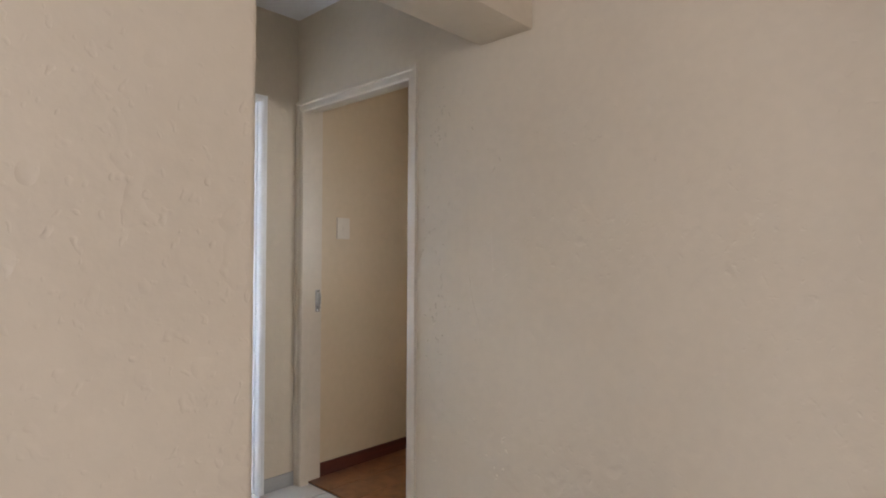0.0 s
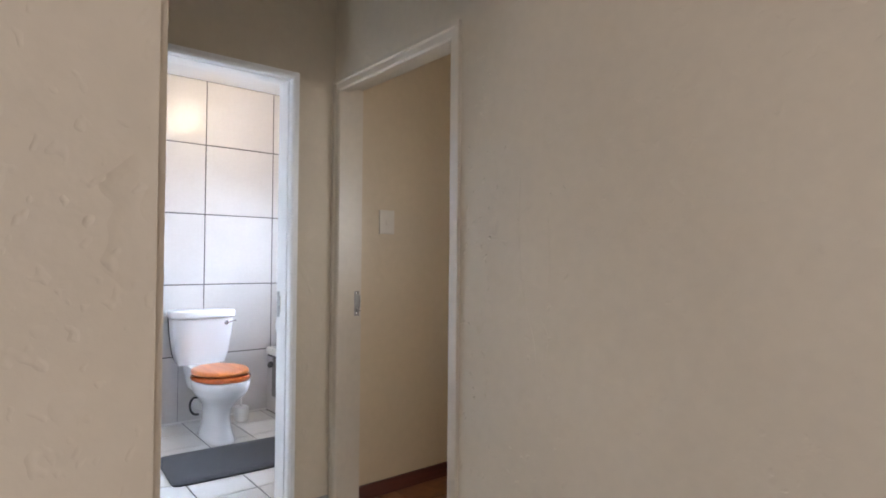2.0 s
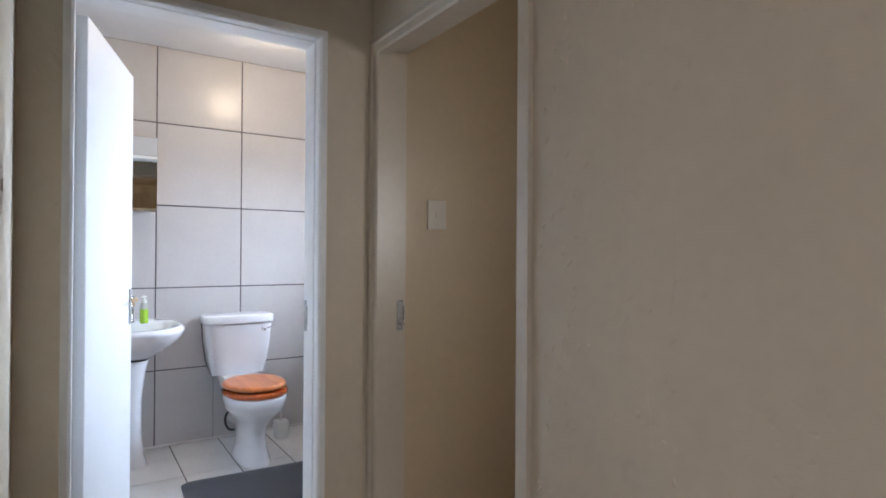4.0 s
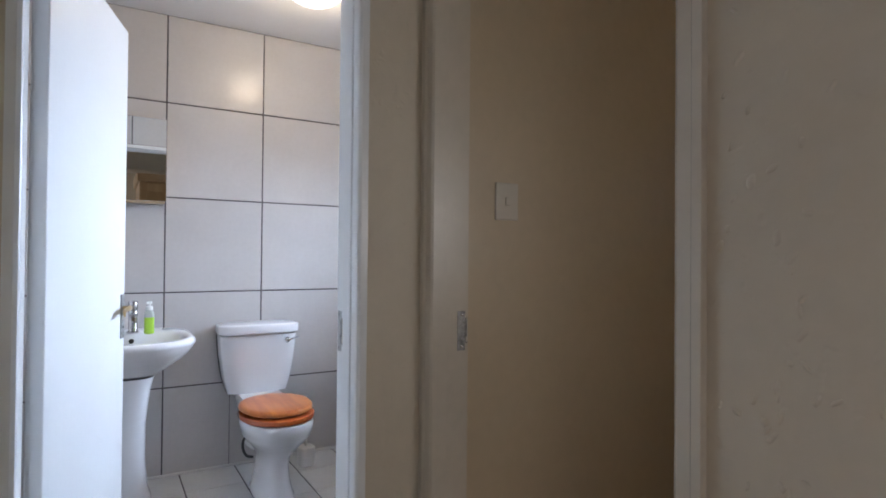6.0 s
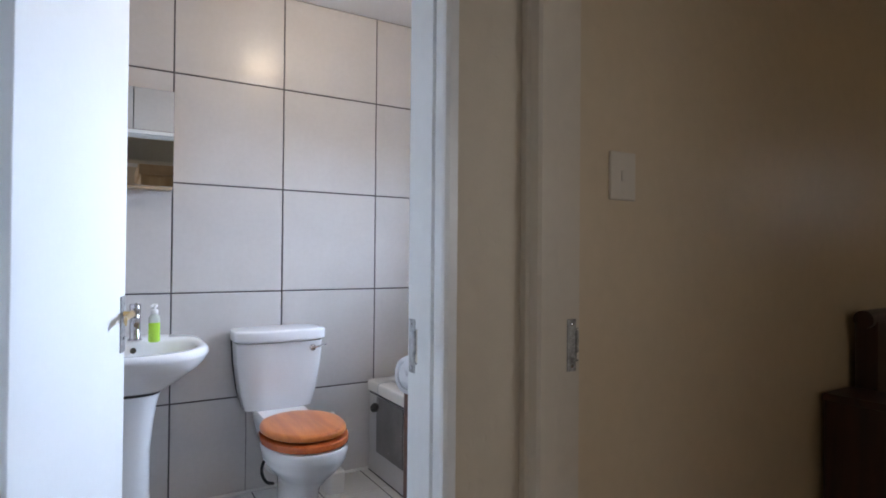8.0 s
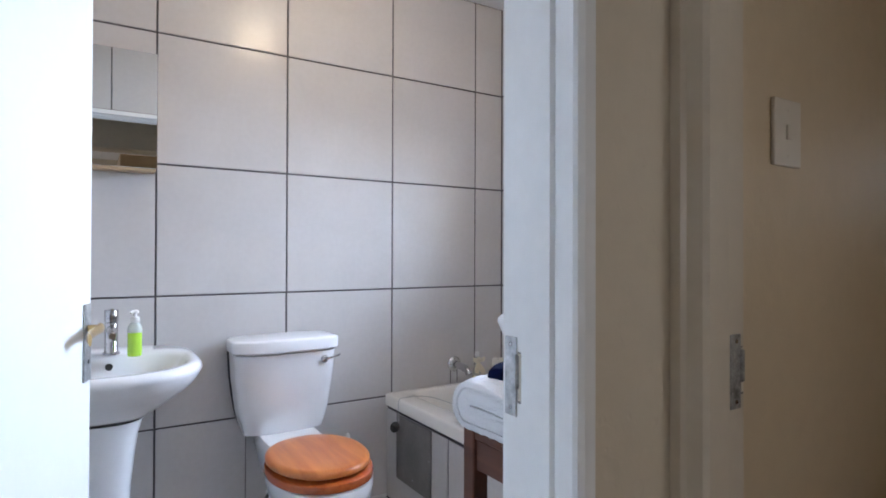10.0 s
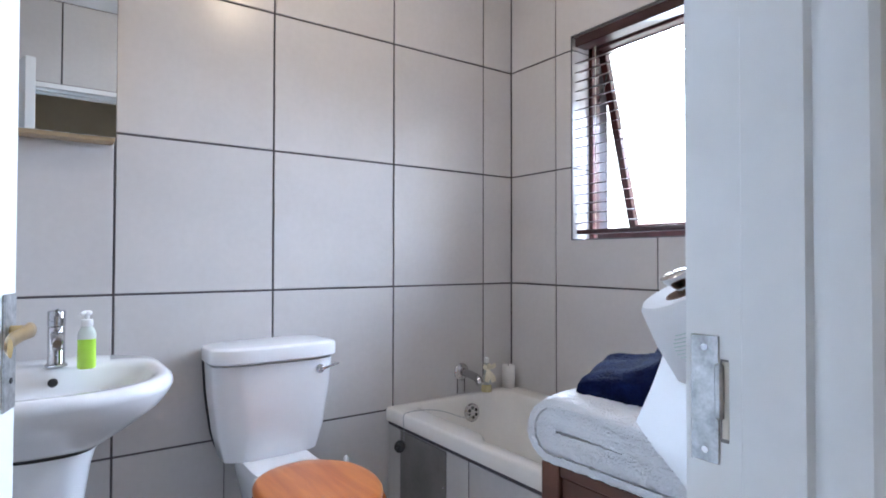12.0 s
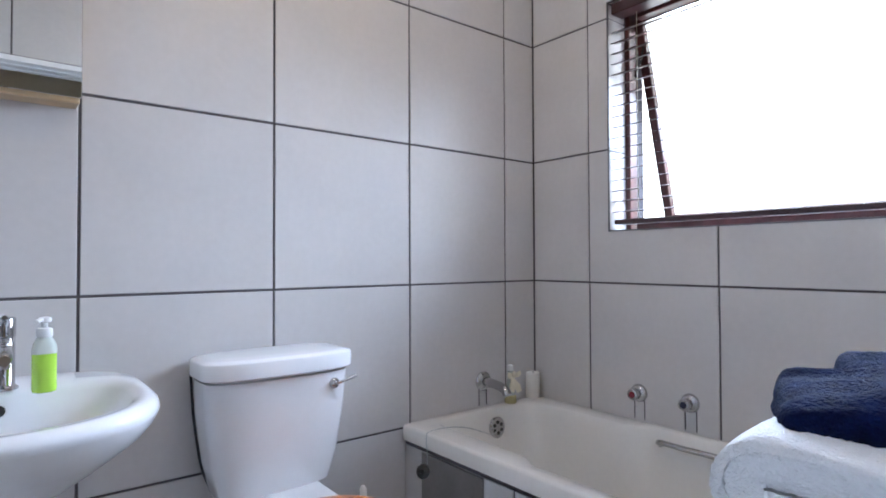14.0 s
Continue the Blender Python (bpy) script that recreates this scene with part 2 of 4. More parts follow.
M_PINE = wood("pale_pine", (0.62, 0.46, 0.27), (0.50, 0.34, 0.18), 0.4, axis=2, scale=0.6)
M_CABINET = wood("pale_beech", (0.55, 0.40, 0.24), (0.46, 0.32, 0.18), 0.45, axis=1)
M_LAMP = glow("lit_lamp_glass", (1.0, 0.93, 0.80), 9.0)
M_BACKDROP = glow("bright_overcast_sky", (0.95, 0.97, 1.0), 13.0)
M_GROUND = material("dry_ground", (0.16, 0.13, 0.09), 0.95, vary=0.2, big=0.4)


# ---- geometry helpers ----
def box(bm, x0, x1, y0, y1, z0, z1, bevel=0.0, seg=1):
    made = bmesh.ops.create_cube(bm, size=1.0, matrix=Matrix.Translation(((x0 + x1) / 2, (y0 + y1) / 2, (z0 + z1) / 2)) @ Matrix.Diagonal((x1 - x0, y1 - y0, z1 - z0, 1)))
    if bevel:
        edges = {e for v in made["verts"] for e in v.link_edges}
        bmesh.ops.bevel(bm, geom=list(edges), offset=bevel, segments=seg, affect="EDGES", profile=0.5)


def loft(bm, rings, cap_start=True, cap_end=True):
    """Joins closed rings of equal length with quads."""
    vs = [[bm.verts.new(p) for p in ring] for ring in rings]
    n = len(vs[0])
    for a, b in zip(vs, vs[1:]):
        for i in range(n):
            bm.faces.new((a[i], a[(i + 1) % n], b[(i + 1) % n], b[i]))
    if cap_start:
        bm.faces.new(list(reversed(vs[0])))
    if cap_end:
        bm.faces.new(vs[-1])


def oval(cx, cy, z, ax, ay, n=2.0, seg=48, ax_back=None, tilt=0.0):
    """A superellipse ring; ax_back: half-length on the low-x side."""
    ring = []
    for i in range(seg):
        a = 2 * math.pi * i / seg
        c, s = math.cos(a), math.sin(a)
        rx = ax if c >= 0 or ax_back is None else ax_back
        x = rx * math.copysign(abs(c) ** (2 / n), c)
        y = ay * math.copysign(abs(s) ** (2 / n), s)
        ring.append(Vector((cx + x, cy + y, z + tilt * x)))
    return ring


def lathe(bm, profile, seg=24, m=Matrix()):
    """Turns (radius, height) pairs round z, then lays them by m."""
    rings = [[m @ Vector((r * math.cos(2 * math.pi * i / seg), r * math.sin(2 * math.pi * i / seg), z)) for i in range(seg)] for r, z in profile]
    loft(bm, rings)


def tube(bm, points, r, seg=10):
    pts = [Vector(p) for p in points]
    rings = []
    up = Vector((0.12, 0.31, 0.94)).normalized()
    for i, p in enumerate(pts):
        d = (pts[min(i + 1, len(pts) - 1)] - pts[max(i - 1, 0)]).normalized()
        a = d.cross(up).normalized()
        b = d.cross(a)
        rings.append([p + r * (math.cos(2 * math.pi * k / seg) * a + math.sin(2 * math.pi * k / seg) * b) for k in range(seg)])
    loft(bm, rings)


def curve_points(ctrl, n=8):
    """A smooth line through the control points."""
    c = [Vector(p) for p in ctrl]
    out = []
    for i in range(len(c) - 1):
        p0, p1, p2, p3 = c[max(i - 1, 0)], c[i], c[i + 1], c[min(i + 2, len(c) - 1)]
        for k in range(n):
            t = k / n
            out.append(0.5 * ((2 * p1) + (p2 - p0) * t + (2 * p0 - 5 * p1 + 4 * p2 - p3) * t * t + (3 * p1 - p0 - 3 * p2 + p3) * t ** 3))
    out.append(c[-1])
    return out


def finish(name, bm, mat, smooth=False, angle=35):
    bmesh.ops.recalc_face_normals(bm, faces=bm.faces[:])
    me = bpy.data.meshes.new(name)
    if smooth:
        for f in bm.faces:
            f.smooth = True
        for e in bm.edges:
            if len(e.link_faces) == 2 and e.calc_face_angle(0) > radians(angle):
                e.smooth = False
    bm.to_mesh(me)
    bm.free()
    me.materials.append(mat)
    return new(name, me)


def part(name, bm, mat, parent, label="", smooth=False, angle=35):
    ob = finish(name, bm, mat, smooth, angle)
    ob.parent = parent
    ob.matrix_parent_inverse = parent.matrix_basis.inverted()
    if label:
        ob["label"] = label
    return ob


def thing(name, place, label, category, group=""):
    ob = new(name)
    ob.empty_display_size = 0.05
    ob.matrix_basis = Matrix.Translation(place)
    return tagged(ob, label, category, group)


def structure(name, bm, mat, label, category, smooth=False, angle=35):
    return tagged(finish(name, bm, mat, smooth, angle), label, category, kind="structure")


# ---- the large structure ----
def door_frame(name, axis, face, lo, hi, top, depth, mat, label, sink=1, w=0.06, rebate=0.035):
    """A pressed-steel door frame: one profile swept round the opening, mitred at the head.
    axis: the direction along the wall; face: the wall's face; sink: the way into the wall."""
    if rebate < 0.02:
        prof = [(w, 0.0), (w, -0.015), (0.012, -0.015), (0.003, -0.010), (0.0, -0.003), (0.0, 0.026), (0.009, 0.029), (0.009, 0.041), (rebate, 0.045), (rebate, 0.099), (rebate + 0.005, 0.102), (rebate + 0.005, depth), (w, depth)]
    else:
        prof = [(w, 0.0), (w, -0.016), (w - 0.018, -0.016), (w - 0.024, -0.009), (0.008, -0.009), (0.0, -0.003), (0.0, 0.045), (rebate, 0.050), (rebate, depth), (rebate + 0.03, depth), (rebate + 0.03, 0.004), (w - 0.004, 0.004)]
    bm = bmesh.new()
    rows = []
    for a, z in (("lo", 0), ("lo", 1), ("hi", 1), ("hi", 0)):
        row = []
        for u, d in prof:
            along = lo - u if a == "lo" else hi + u
            zz = top + u if z else 0.0
            away = face + sink * d
            row.append(Vector((along, away, zz)) if axis == "x" else Vector((away, along, zz)))
        rows.append(row)
    loft(bm, rows)
    ob = structure(name, bm, mat, label, "door frame")
    return ob


# door wall of the bathroom: opening 2.645 to 3.305, 2.0 high inside the frame
D1L, D1R, D1T = 2.597, 3.376, 2.076
D2L, D2R, D2T = -3.640, -2.802, 2.052
bm = bmesh.new()
box(bm, XHB, XH, YL - 0.15, D1L - 0.02, 0, CEIL)
box(bm, XHB, XH, D1R + 0.02, YRB, 0, CEIL)
box(bm, XHB, XH, D1L - 0.02, D1R + 0.02, D1T + 0.02, CEIL)
wall_door = structure("wall_bathroom_door", bm, M_WALL, "cream painted plaster wall with the bathroom doorway", "wall")
# hall wall with the bedroom door, running on into the lobby
bm = bmesh.new()
box(bm, D2R + 0.050, XE + 0.15, YR, YRB, 0, CEIL)
box(bm, XH, D2R + 0.050, YR, YRB, D2T + 0.050, CEIL)
wall_hall = structure("wall_hall", bm, M_WALL, "long cream plaster wall with pits and trowel marks", "wall")
for pts in ([(-2.447, 1.50), (-2.452, 1.35), (-2.440, 1.18), (-2.415, 1.06), (-2.386, 0.98), (-2.372, 0.86)], [(-2.33, 1.36), (-2.322, 1.22), (-2.335, 1.12)], [(-2.36, 1.05), (-2.33, 1.0), (-2.335, 0.93)]):
    bm = bmesh.new()
    tube(bm, curve_points([(x, YR + 0.0006, z) for x, z in pts], 8), 0.0017, 6)
    part("paint_ridge", bm, M_WALL, wall_hall, "thin raised ridge under the paint", True)
# dabs of plaster left by the trowel beside the bedroom door
for k in range(120):
    x, z = random.uniform(-2.738, -2.58) if k < 70 else random.uniform(-2.60, -2.25), random.uniform(0.35, 2.0)
    long, wide, turn = random.uniform(0.005, 0.015), random.uniform(0.0035, 0.0065), radians(random.gauss(70, 30))
    bm = bmesh.new()
    rings = []
    for f, h in ((1.0, 0.0), (0.8, 0.5), (0.45, 0.9), (0.1, 1.0)):
        ring = []
        for i in range(12):
            a = 2 * math.pi * i / 12
            u, v = f * long * math.cos(a), f * wide * math.sin(a) * (1 + 0.35 * math.sin(2 * a + k))
            v += 9.0 * u * u * math.sin(k)
            ring.append(Vector((x + u * math.cos(turn) - v * math.sin(turn), YR + 0.0003 - h * 0.0027, z + u * math.sin(turn) + v * math.cos(turn))))
        rings.append(ring)
    loft(bm, rings)
    part("plaster_dab", bm, M_WALL, wall_hall, "", True, 60)
# left side of the hall and the lobby wall that meets it at a worn corner
bm = bmesh.new()
low = [bm.verts.new((x, y, 0)) for x, y in ((XH, YH), (XC, YH), (XC, YS - 0.15), (XC - 0.15, YS - 0.15), (XC - 0.15, YH - 0.15), (XH, YH - 0.15))]
made = bmesh.ops.extrude_face_region(bm, geom=[bm.faces.new(low)])
bmesh.ops.translate(bm, vec=(0, 0, CEIL), verts=[v for v in made["geom"] if isinstance(v, bmesh.types.BMVert)])
bmesh.ops.bevel(bm, geom=[e for e in bm.edges if all(abs(v.co.x - XC) < 1e-4 and abs(v.co.y - YH) < 1e-4 for v in e.verts)], offset=0.012, segments=4, affect="EDGES")
structure("wall_hall_side", bm, M_WALL, "cream plaster wall turning the worn corner from lobby to hall", "wall", True)
# beam across the hall
bm = bmesh.new()
box(bm, -2.385, -2.135, YH, YR, 2.10, CEIL, 0.008, 2)
structure("hall_beam", bm, M_WALL, "cream plastered beam across the hall ceiling", "beam", True)
# lobby: the other walls, out of view, each with an assumed window opening
bm = bmesh.new()
box(bm, XC, -1.05, YS - 0.15, YS, 0, CEIL)
box(bm, 0.55, XE + 0.15, YS - 0.15, YS, 0, CEIL)
box(bm, -1.05, 0.55, YS - 0.15, YS, 0, 0.9)
box(bm, -1.05, 0.55, YS - 0.15, YS, 2.15, CEIL)
structure("wall_lobby_south", bm, M_WALL, "cream plaster lobby wall with an unseen window opening", "wall")
bm = bmesh.new()
box(bm, XE, XE + 0.15, YS, 0.25, 0, CEIL)
box(bm, XE, XE + 0.15, 1.65, YR, 0, CEIL)
box(bm, XE, XE + 0.15, 0.25, 1.65, 0, 0.9)
box(bm, XE, XE + 0.15, 0.25, 1.65, 2.2, CEIL)
structure("wall_lobby_east", bm, M_WALL, "cream plaster lobby wall with an unseen window opening", "wall")
# bedroom shell; the east opening is added for the fill lamp
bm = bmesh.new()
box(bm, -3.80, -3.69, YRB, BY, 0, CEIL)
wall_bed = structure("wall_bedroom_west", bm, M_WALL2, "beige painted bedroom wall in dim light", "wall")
# opening kept small so the sky's gleam on the west wall stays weak
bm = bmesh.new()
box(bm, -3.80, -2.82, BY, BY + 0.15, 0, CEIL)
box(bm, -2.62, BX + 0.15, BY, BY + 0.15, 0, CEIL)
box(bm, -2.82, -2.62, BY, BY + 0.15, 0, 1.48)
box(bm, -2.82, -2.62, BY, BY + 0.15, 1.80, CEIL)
structure("wall_bedroom_north", bm, M_WALL2, "beige bedroom wall with an unseen window opening", "wall")
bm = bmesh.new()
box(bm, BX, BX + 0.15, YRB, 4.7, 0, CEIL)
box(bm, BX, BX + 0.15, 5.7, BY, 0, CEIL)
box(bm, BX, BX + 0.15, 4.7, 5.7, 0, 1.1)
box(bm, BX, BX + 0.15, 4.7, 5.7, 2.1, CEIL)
structure("wall_bedroom_east", bm, M_WALL2, "beige bedroom wall with an unseen window opening", "wall")
# bathroom: grout-faced walls that carry the tiles
WX0, WX1, WZ0, WZ1 = -5.262, -4.305, 1.232, 2.142
TH = 0.004
bm = bmesh.new()
box(bm, XB - 0.18, XB - TH, YL - 0.15, YW + 0.25, 0, CEIL)
wall_back = structure("wall_toilet_side", bm, M_GROUT, "bathroom wall of large pale grey tiles, dark grout", "wall")
bm = bmesh.new()
Y0, Y1 = YW + TH, YW + 0.25
box(bm, XB - TH, WX0 - TH, Y0, Y1, 0, CEIL)
box(bm, WX1 + TH, XHB, Y0, Y1, 0, CEIL)
box(bm, WX0 - TH, WX1 + TH, Y0, Y1, 0, WZ0 - TH)
box(bm, WX0 - TH, WX1 + TH, Y0, Y1, WZ1 + TH, CEIL)
wall_window = structure("wall_window_side", bm, M_GROUT, "tiled bathroom wall with a deep window opening", "wall")
bm = bmesh.new()
box(bm, XB - TH, XHB, YL - 0.15, YL - TH, 0, CEIL)
wall_basin = structure("wall_basin_side", bm, M_GROUT, "bathroom side wall of large pale grey tiles", "wall")
# ceilings and floors
bm = bmesh.new()
box(bm, XB - 0.18, XHB + 0.02, YL - 0.15, YW + 0.25, CEIL, CEIL + 0.1)
structure("ceiling_bathroom", bm, M_CEIL, "flat white painted bathroom ceiling", "ceiling")
bm = bmesh.new()
box(bm, XHB + 0.02, XE + 0.15, YS - 0.15, BY + 0.15, CEIL, CEIL + 0.1)
structure("ceiling_hall", bm, M_CEIL, "flat white painted ceiling of hall and rooms", "ceiling")
bm = bmesh.new()
box(bm, XB - 0.18, XE + 0.15, YS - 0.15, YRB - 0.06, -0.12, -TH)
box(bm, XB - 0.18, XH - 0.05, YRB - 0.06, YW + 0.25, -0.12, -TH)
floor_tiled = structure("floor_tiled", bm, M_GROUT, "floor of white square tiles with dark joints", "floor")
bm = bmesh.new()
box(bm, XH - 0.05, BX + 0.15, YRB - 0.06, BY + 0.15, -0.12, -TH)
floor_bed = structure("floor_bedroom", bm, M_FLOORWOOD, "bedroom floor of warm brown laminate planks", "floor")
bm = bmesh.new()
bmesh.ops.create_grid(bm, x_segments=2, y_segments=2, size=300, matrix=Matrix.Translation((0, 0, -0.3)))
structure("ground", bm, M_GROUND, "dry bare ground outside the house", "ground")
bm = bmesh.new()
box(bm, -12.0, 12.0, 9.0, 9.05, -0.3, 9.0)
structure("backdrop", bm, M_BACKDROP, "overexposed bright sky outside the bathroom window", "backdrop")

# door frames and the open bathroom door
frame_bath = door_frame("door_frame_bathroom", "y", XH, D1L, D1R, D1T, 0.158, M_ENAMEL, "white enamelled steel frame of the bathroom doorway", -1, 0.032, 0.002)
frame_bed = door_frame("door_frame_bedroom", "x", YR, D2L, D2R, D2T, 0.145, M_FRAME_BEIGE, "cream enamelled steel frame of the bedroom doorway", 1, 0.059, 0.035)


def strike_plate(parent, m, mat):
    """A worn lock keeper: plate with a folded lip, latch hole and screws; x along its height's normal, z up."""
    bm = bmesh.new()
    box(bm, -0.0025, 0.0, -0.012, 0.017, -0.062, 0.062, 0.001)
    box(bm, -0.007, 0.0, -0.017, -0.009, -0.018, 0.036, 0.002)
    bm.transform(m)
    plate = part("strike_plate", bm, mat, parent, "worn zinc strike plate")
    for z in (-0.05, 0.05):
        bm = bmesh.new()
        lathe(bm, [(0.0035, 0.0), (0.0035, 0.0012), (0.001, 0.0016)], 10, m @ Matrix.Translation((-0.0025, 0.002, z)) @ Matrix.Rotation(radians(-90), 4, "Y"))
        part("screw", bm, M_CHROME, plate)
    # uncut slot: dark backing shows as a shade border round the off-white floor
    bm = bmesh.new()
    box(bm, -0.0008, 0.002, -0.021, -0.0125, -0.040, 0.040, 0.0005)
    bm.transform(m)
    slot = part("latch_slot", bm, M_HATCH, plate, "dark backing whose border stands for shade in the slot")
    bm = bmesh.new()
    box(bm, -0.0014, 0.001, -0.0212, -0.0145, -0.036, 0.038, 0.0004)
    bm.transform(m)
    part("slot_floor", bm, M_IVORY, slot, "off-white painted floor of the slot")


strike_plate(frame_bath, Matrix.Translation((-3.835, D1R + 0.0075, 1.006)) @ Matrix.Rotation(radians(90), 4, "Z"), M_STEEL)
strike_plate(frame_bed, Matrix.Translation((D2L - 0.035, 3.727, 1.005)) @ Matrix.Rotation(radians(180), 4, "Z"), M_DULL)

door = thing("door_1", (-3.850, 2.632, 0.0), "white painted flush door standing open into the bathroom", "door")
door["kind"] = "structure"
LEAF = Matrix.Translation((-3.850, 2.632, 0.0)) @ Matrix.Rotation(math.atan2(0.184, -0.665), 4, "Z")
bm = bmesh.new()
box(bm, 0.0, 0.70, 0.0, 0.04, 0.008, 2.045, 0.003, 2)
bm.transform(LEAF)
leaf = part("leaf", bm, M_LEAF, door)


def lever_handle(parent, side):
    """A lock plate with a brass lever; side: +1 or -1, the face of the leaf it sits on."""
    y = 0.04 if side > 0 else 0.0
    bm = bmesh.new()
    box(bm, 0.648, 0.690, min(y, y + side * 0.004), max(y, y + side * 0.004), 0.955, 1.112, 0.0015)
    bm.transform(LEAF @ Matrix.Translation((0, 0, -0.018)))
    plate = part("lock_plate", bm, M_STEEL, parent, "worn nickel lock plate")
    bm = bmesh.new()
    tube(bm, [(0.669, y, 1.062), (0.669, y + side * 0.012, 1.062), (0.669, y + side * 0.030, 1.062)], 0.0075, 14)
    rows = ((0.678, 0.024, 1.062, 0.005, 0.006), (0.672, 0.025, 1.062, 0.008, 0.011), (0.655, 0.028, 1.063, 0.006, 0.011), (0.625, 0.030, 1.062, 0.0045, 0.009), (0.595, 0.028, 1.058, 0.0045, 0.010), (0.575, 0.031, 1.054, 0.0045, 0.012), (0.565, 0.036, 1.052, 0.003, 0.012))
    loft(bm, [[Vector((x, y + side * (d + w * math.cos(2 * math.pi * i / 14)), z + h * math.sin(2 * math.pi * i / 14))) for i in range(14)] for x, d, z, w, h in rows])
    bm.transform(LEAF @ Matrix.Translation((0, 0, -0.018)))
    part("lever", bm, M_BRASS, plate, "brass lever", True)
    bm = bmesh.new()
    lathe(bm, [(0.0042, 0), (0.0042, 0.0012)], 10, Matrix.Translation((0.669, y + side * 0.0045, 0.995)) @ Matrix.Rotation(radians(-90 * side), 4, "X"))
    bm.transform(LEAF @ Matrix.Translation((0, 0, -0.018)))
    part("keyhole", bm, M_RUBBER, plate)


lever_handle(door, -1)
lever_handle(door, 1)
bm = bmesh.new()
box(bm, 0.7003, 0.7015, 0.009, 0.031, 0.93, 1.13)
bm.transform(LEAF)
part("lock_edge", bm, M_STEEL, door, "zinc lock edge plate")

# skirtings
bm = bmesh.new()
box(bm, -3.69, -3.676, YRB + 0.012, BY, 0, 0.078, 0.004, 2)
structure("baseboard_bedroom", bm, M_SKIRT, "dark red-brown wooden skirting along the bedroom wall", "skirting")
for x0, x1, y0, y1 in ((XH, XH + 0.009, D1R + 0.034, YR), (XH, XH + 0.009, YH, D1L - 0.034), (D2R + 0.06, XE, YR - 0.009, YR), (XH + 0.009, XC, YH, YH + 0.009)):
    bm = bmesh.new()
    box(bm, x0, x1, y0, y1, 0.0, 0.075, 0.002)
    structure("baseboard_hall", bm, M_SKIRT_TILE, "low grey tile skirting at the foot of the hall wall", "skirting")
bm = bmesh.new()
box(bm, XB, XB + 0.008, YL, 4.07, 0.0, 0.016, 0.003)
structure("baseboard_bathroom", bm, M_FTILE, "thin white strip where tiles meet the bathroom floor", "skirting")


# ---- window ----
window = thing("window_1", ((WX0 + WX1) / 2, YW + 0.14, WZ0), "red-brown timber window with a top-hung sash pushed open", "window")
window["kind"] = "structure"
FY0, FY1 = YW + 0.115, YW + 0.165
for name, b in (("frame_left", (WX0, WX0 + 0.020, WZ0, WZ1)), ("frame_right", (WX1 - 0.045, WX1, WZ0, WZ1)), ("frame_top", (WX0 + 0.045, WX1 - 0.045, WZ1 - 0.045, WZ1)), ("frame_bottom", (WX0 + 0.045, WX1 - 0.045, WZ0, WZ0 + 0.045))):
    bm = bmesh.new()
    box(bm, b[0], b[1], FY0, FY1, b[2], b[3], 0.004, 2)
    part("window_frame", bm, M_WINFRAME, window)
SASH = Matrix.Translation((0, FY1 + 0.004, WZ1 - 0.02)) @ Matrix.Rotation(radians(15.5), 4, "X")
SH = WZ1 - WZ0 - 0.035
for b in ((WX0 + 0.004, WX0 + 0.042, -SH, 0), (WX1 - 0.042, WX1 - 0.004, -SH, 0), (WX0 + 0.042, WX1 - 0.042, -0.038, 0), (WX0 + 0.042, WX1 - 0.042, -SH, -SH + 0.03)):
    bm = bmesh.new()
    box(bm, b[0], b[1], 0.0, 0.036, b[2], b[3], 0.004, 2)
    bm.transform(SASH)
    part("sash_rail", bm, M_WINFRAME, window)
bm = bmesh.new()
box(bm, WX0 + 0.04, WX1 - 0.04, 0.018, 0.022, -SH + 0.028, -0.036)
bm.transform(SASH)
pane = part("pane", bm, M_GLASS, window, "clear glass pane")
pane.visible_shadow = False
bm = bmesh.new()
tube(bm, [(WX0 + 0.024, FY1 - 0.01, WZ1 - 0.27), (WX0 + 0.03, FY1 + 0.02, WZ1 - 0.20), (WX0 + 0.034, FY1 + 0.035, WZ1 - 0.13)], 0.005)
part("stay", bm, M_RUBBER, window, "dark metal sash stay")

for b in ((WX0 - 0.005, WX0, WZ0 - 0.005, WZ1 + 0.005), (WX1, WX1 + 0.005, WZ0 - 0.005, WZ1 + 0.005), (WX0, WX1, WZ0 - 0.005, WZ0), (WX0, WX1, WZ1, WZ1 + 0.005)):
    bm = bmesh.new()
    box(bm, b[0], b[1], YW - 0.003, YW + 0.004, b[2], b[3])
    part("edge_trim", bm, M_TRIM, window, "thin dark strip along the tiled edge")

blind = thing("venetian_blind", ((WX0 + WX1) / 2, YW + 0.05, WZ1), "dark brown wooden venetian blind let down, slats open", "blind")
bm = bmesh.new()
box(bm, WX0 + 0.006, WX1 - 0.006, YW + 0.012, YW + 0.085, WZ1 - 0.045, WZ1 - 0.001, 0.004, 2)
part("headrail", bm, M_BLIND, blind)
bm = bmesh.new()
box(bm, WX0 + 0.012, WX1 - 0.012, YW + 0.012, YW + 0.058, WZ0 + 0.022, WZ0 + 0.042, 0.004, 2)
part("bottom_rail", bm, M_BLIND, blind)
bm = bmesh.new()
box(bm, -0.570, 0.570, -0.019, 0.019, -0.0012, 0.0012)
slat = part("slat", bm, M_BLIND, blind)
for k in range(18):
    if k:
        slat = slat.copy()
        scene.collection.objects.link(slat)
    slat.matrix_basis = pose((WX0 + WX1) / 2, YW + 0.036, WZ0 + 0.075 + k * 0.0425, 13, 0, random.uniform(-0.1, 0.1))
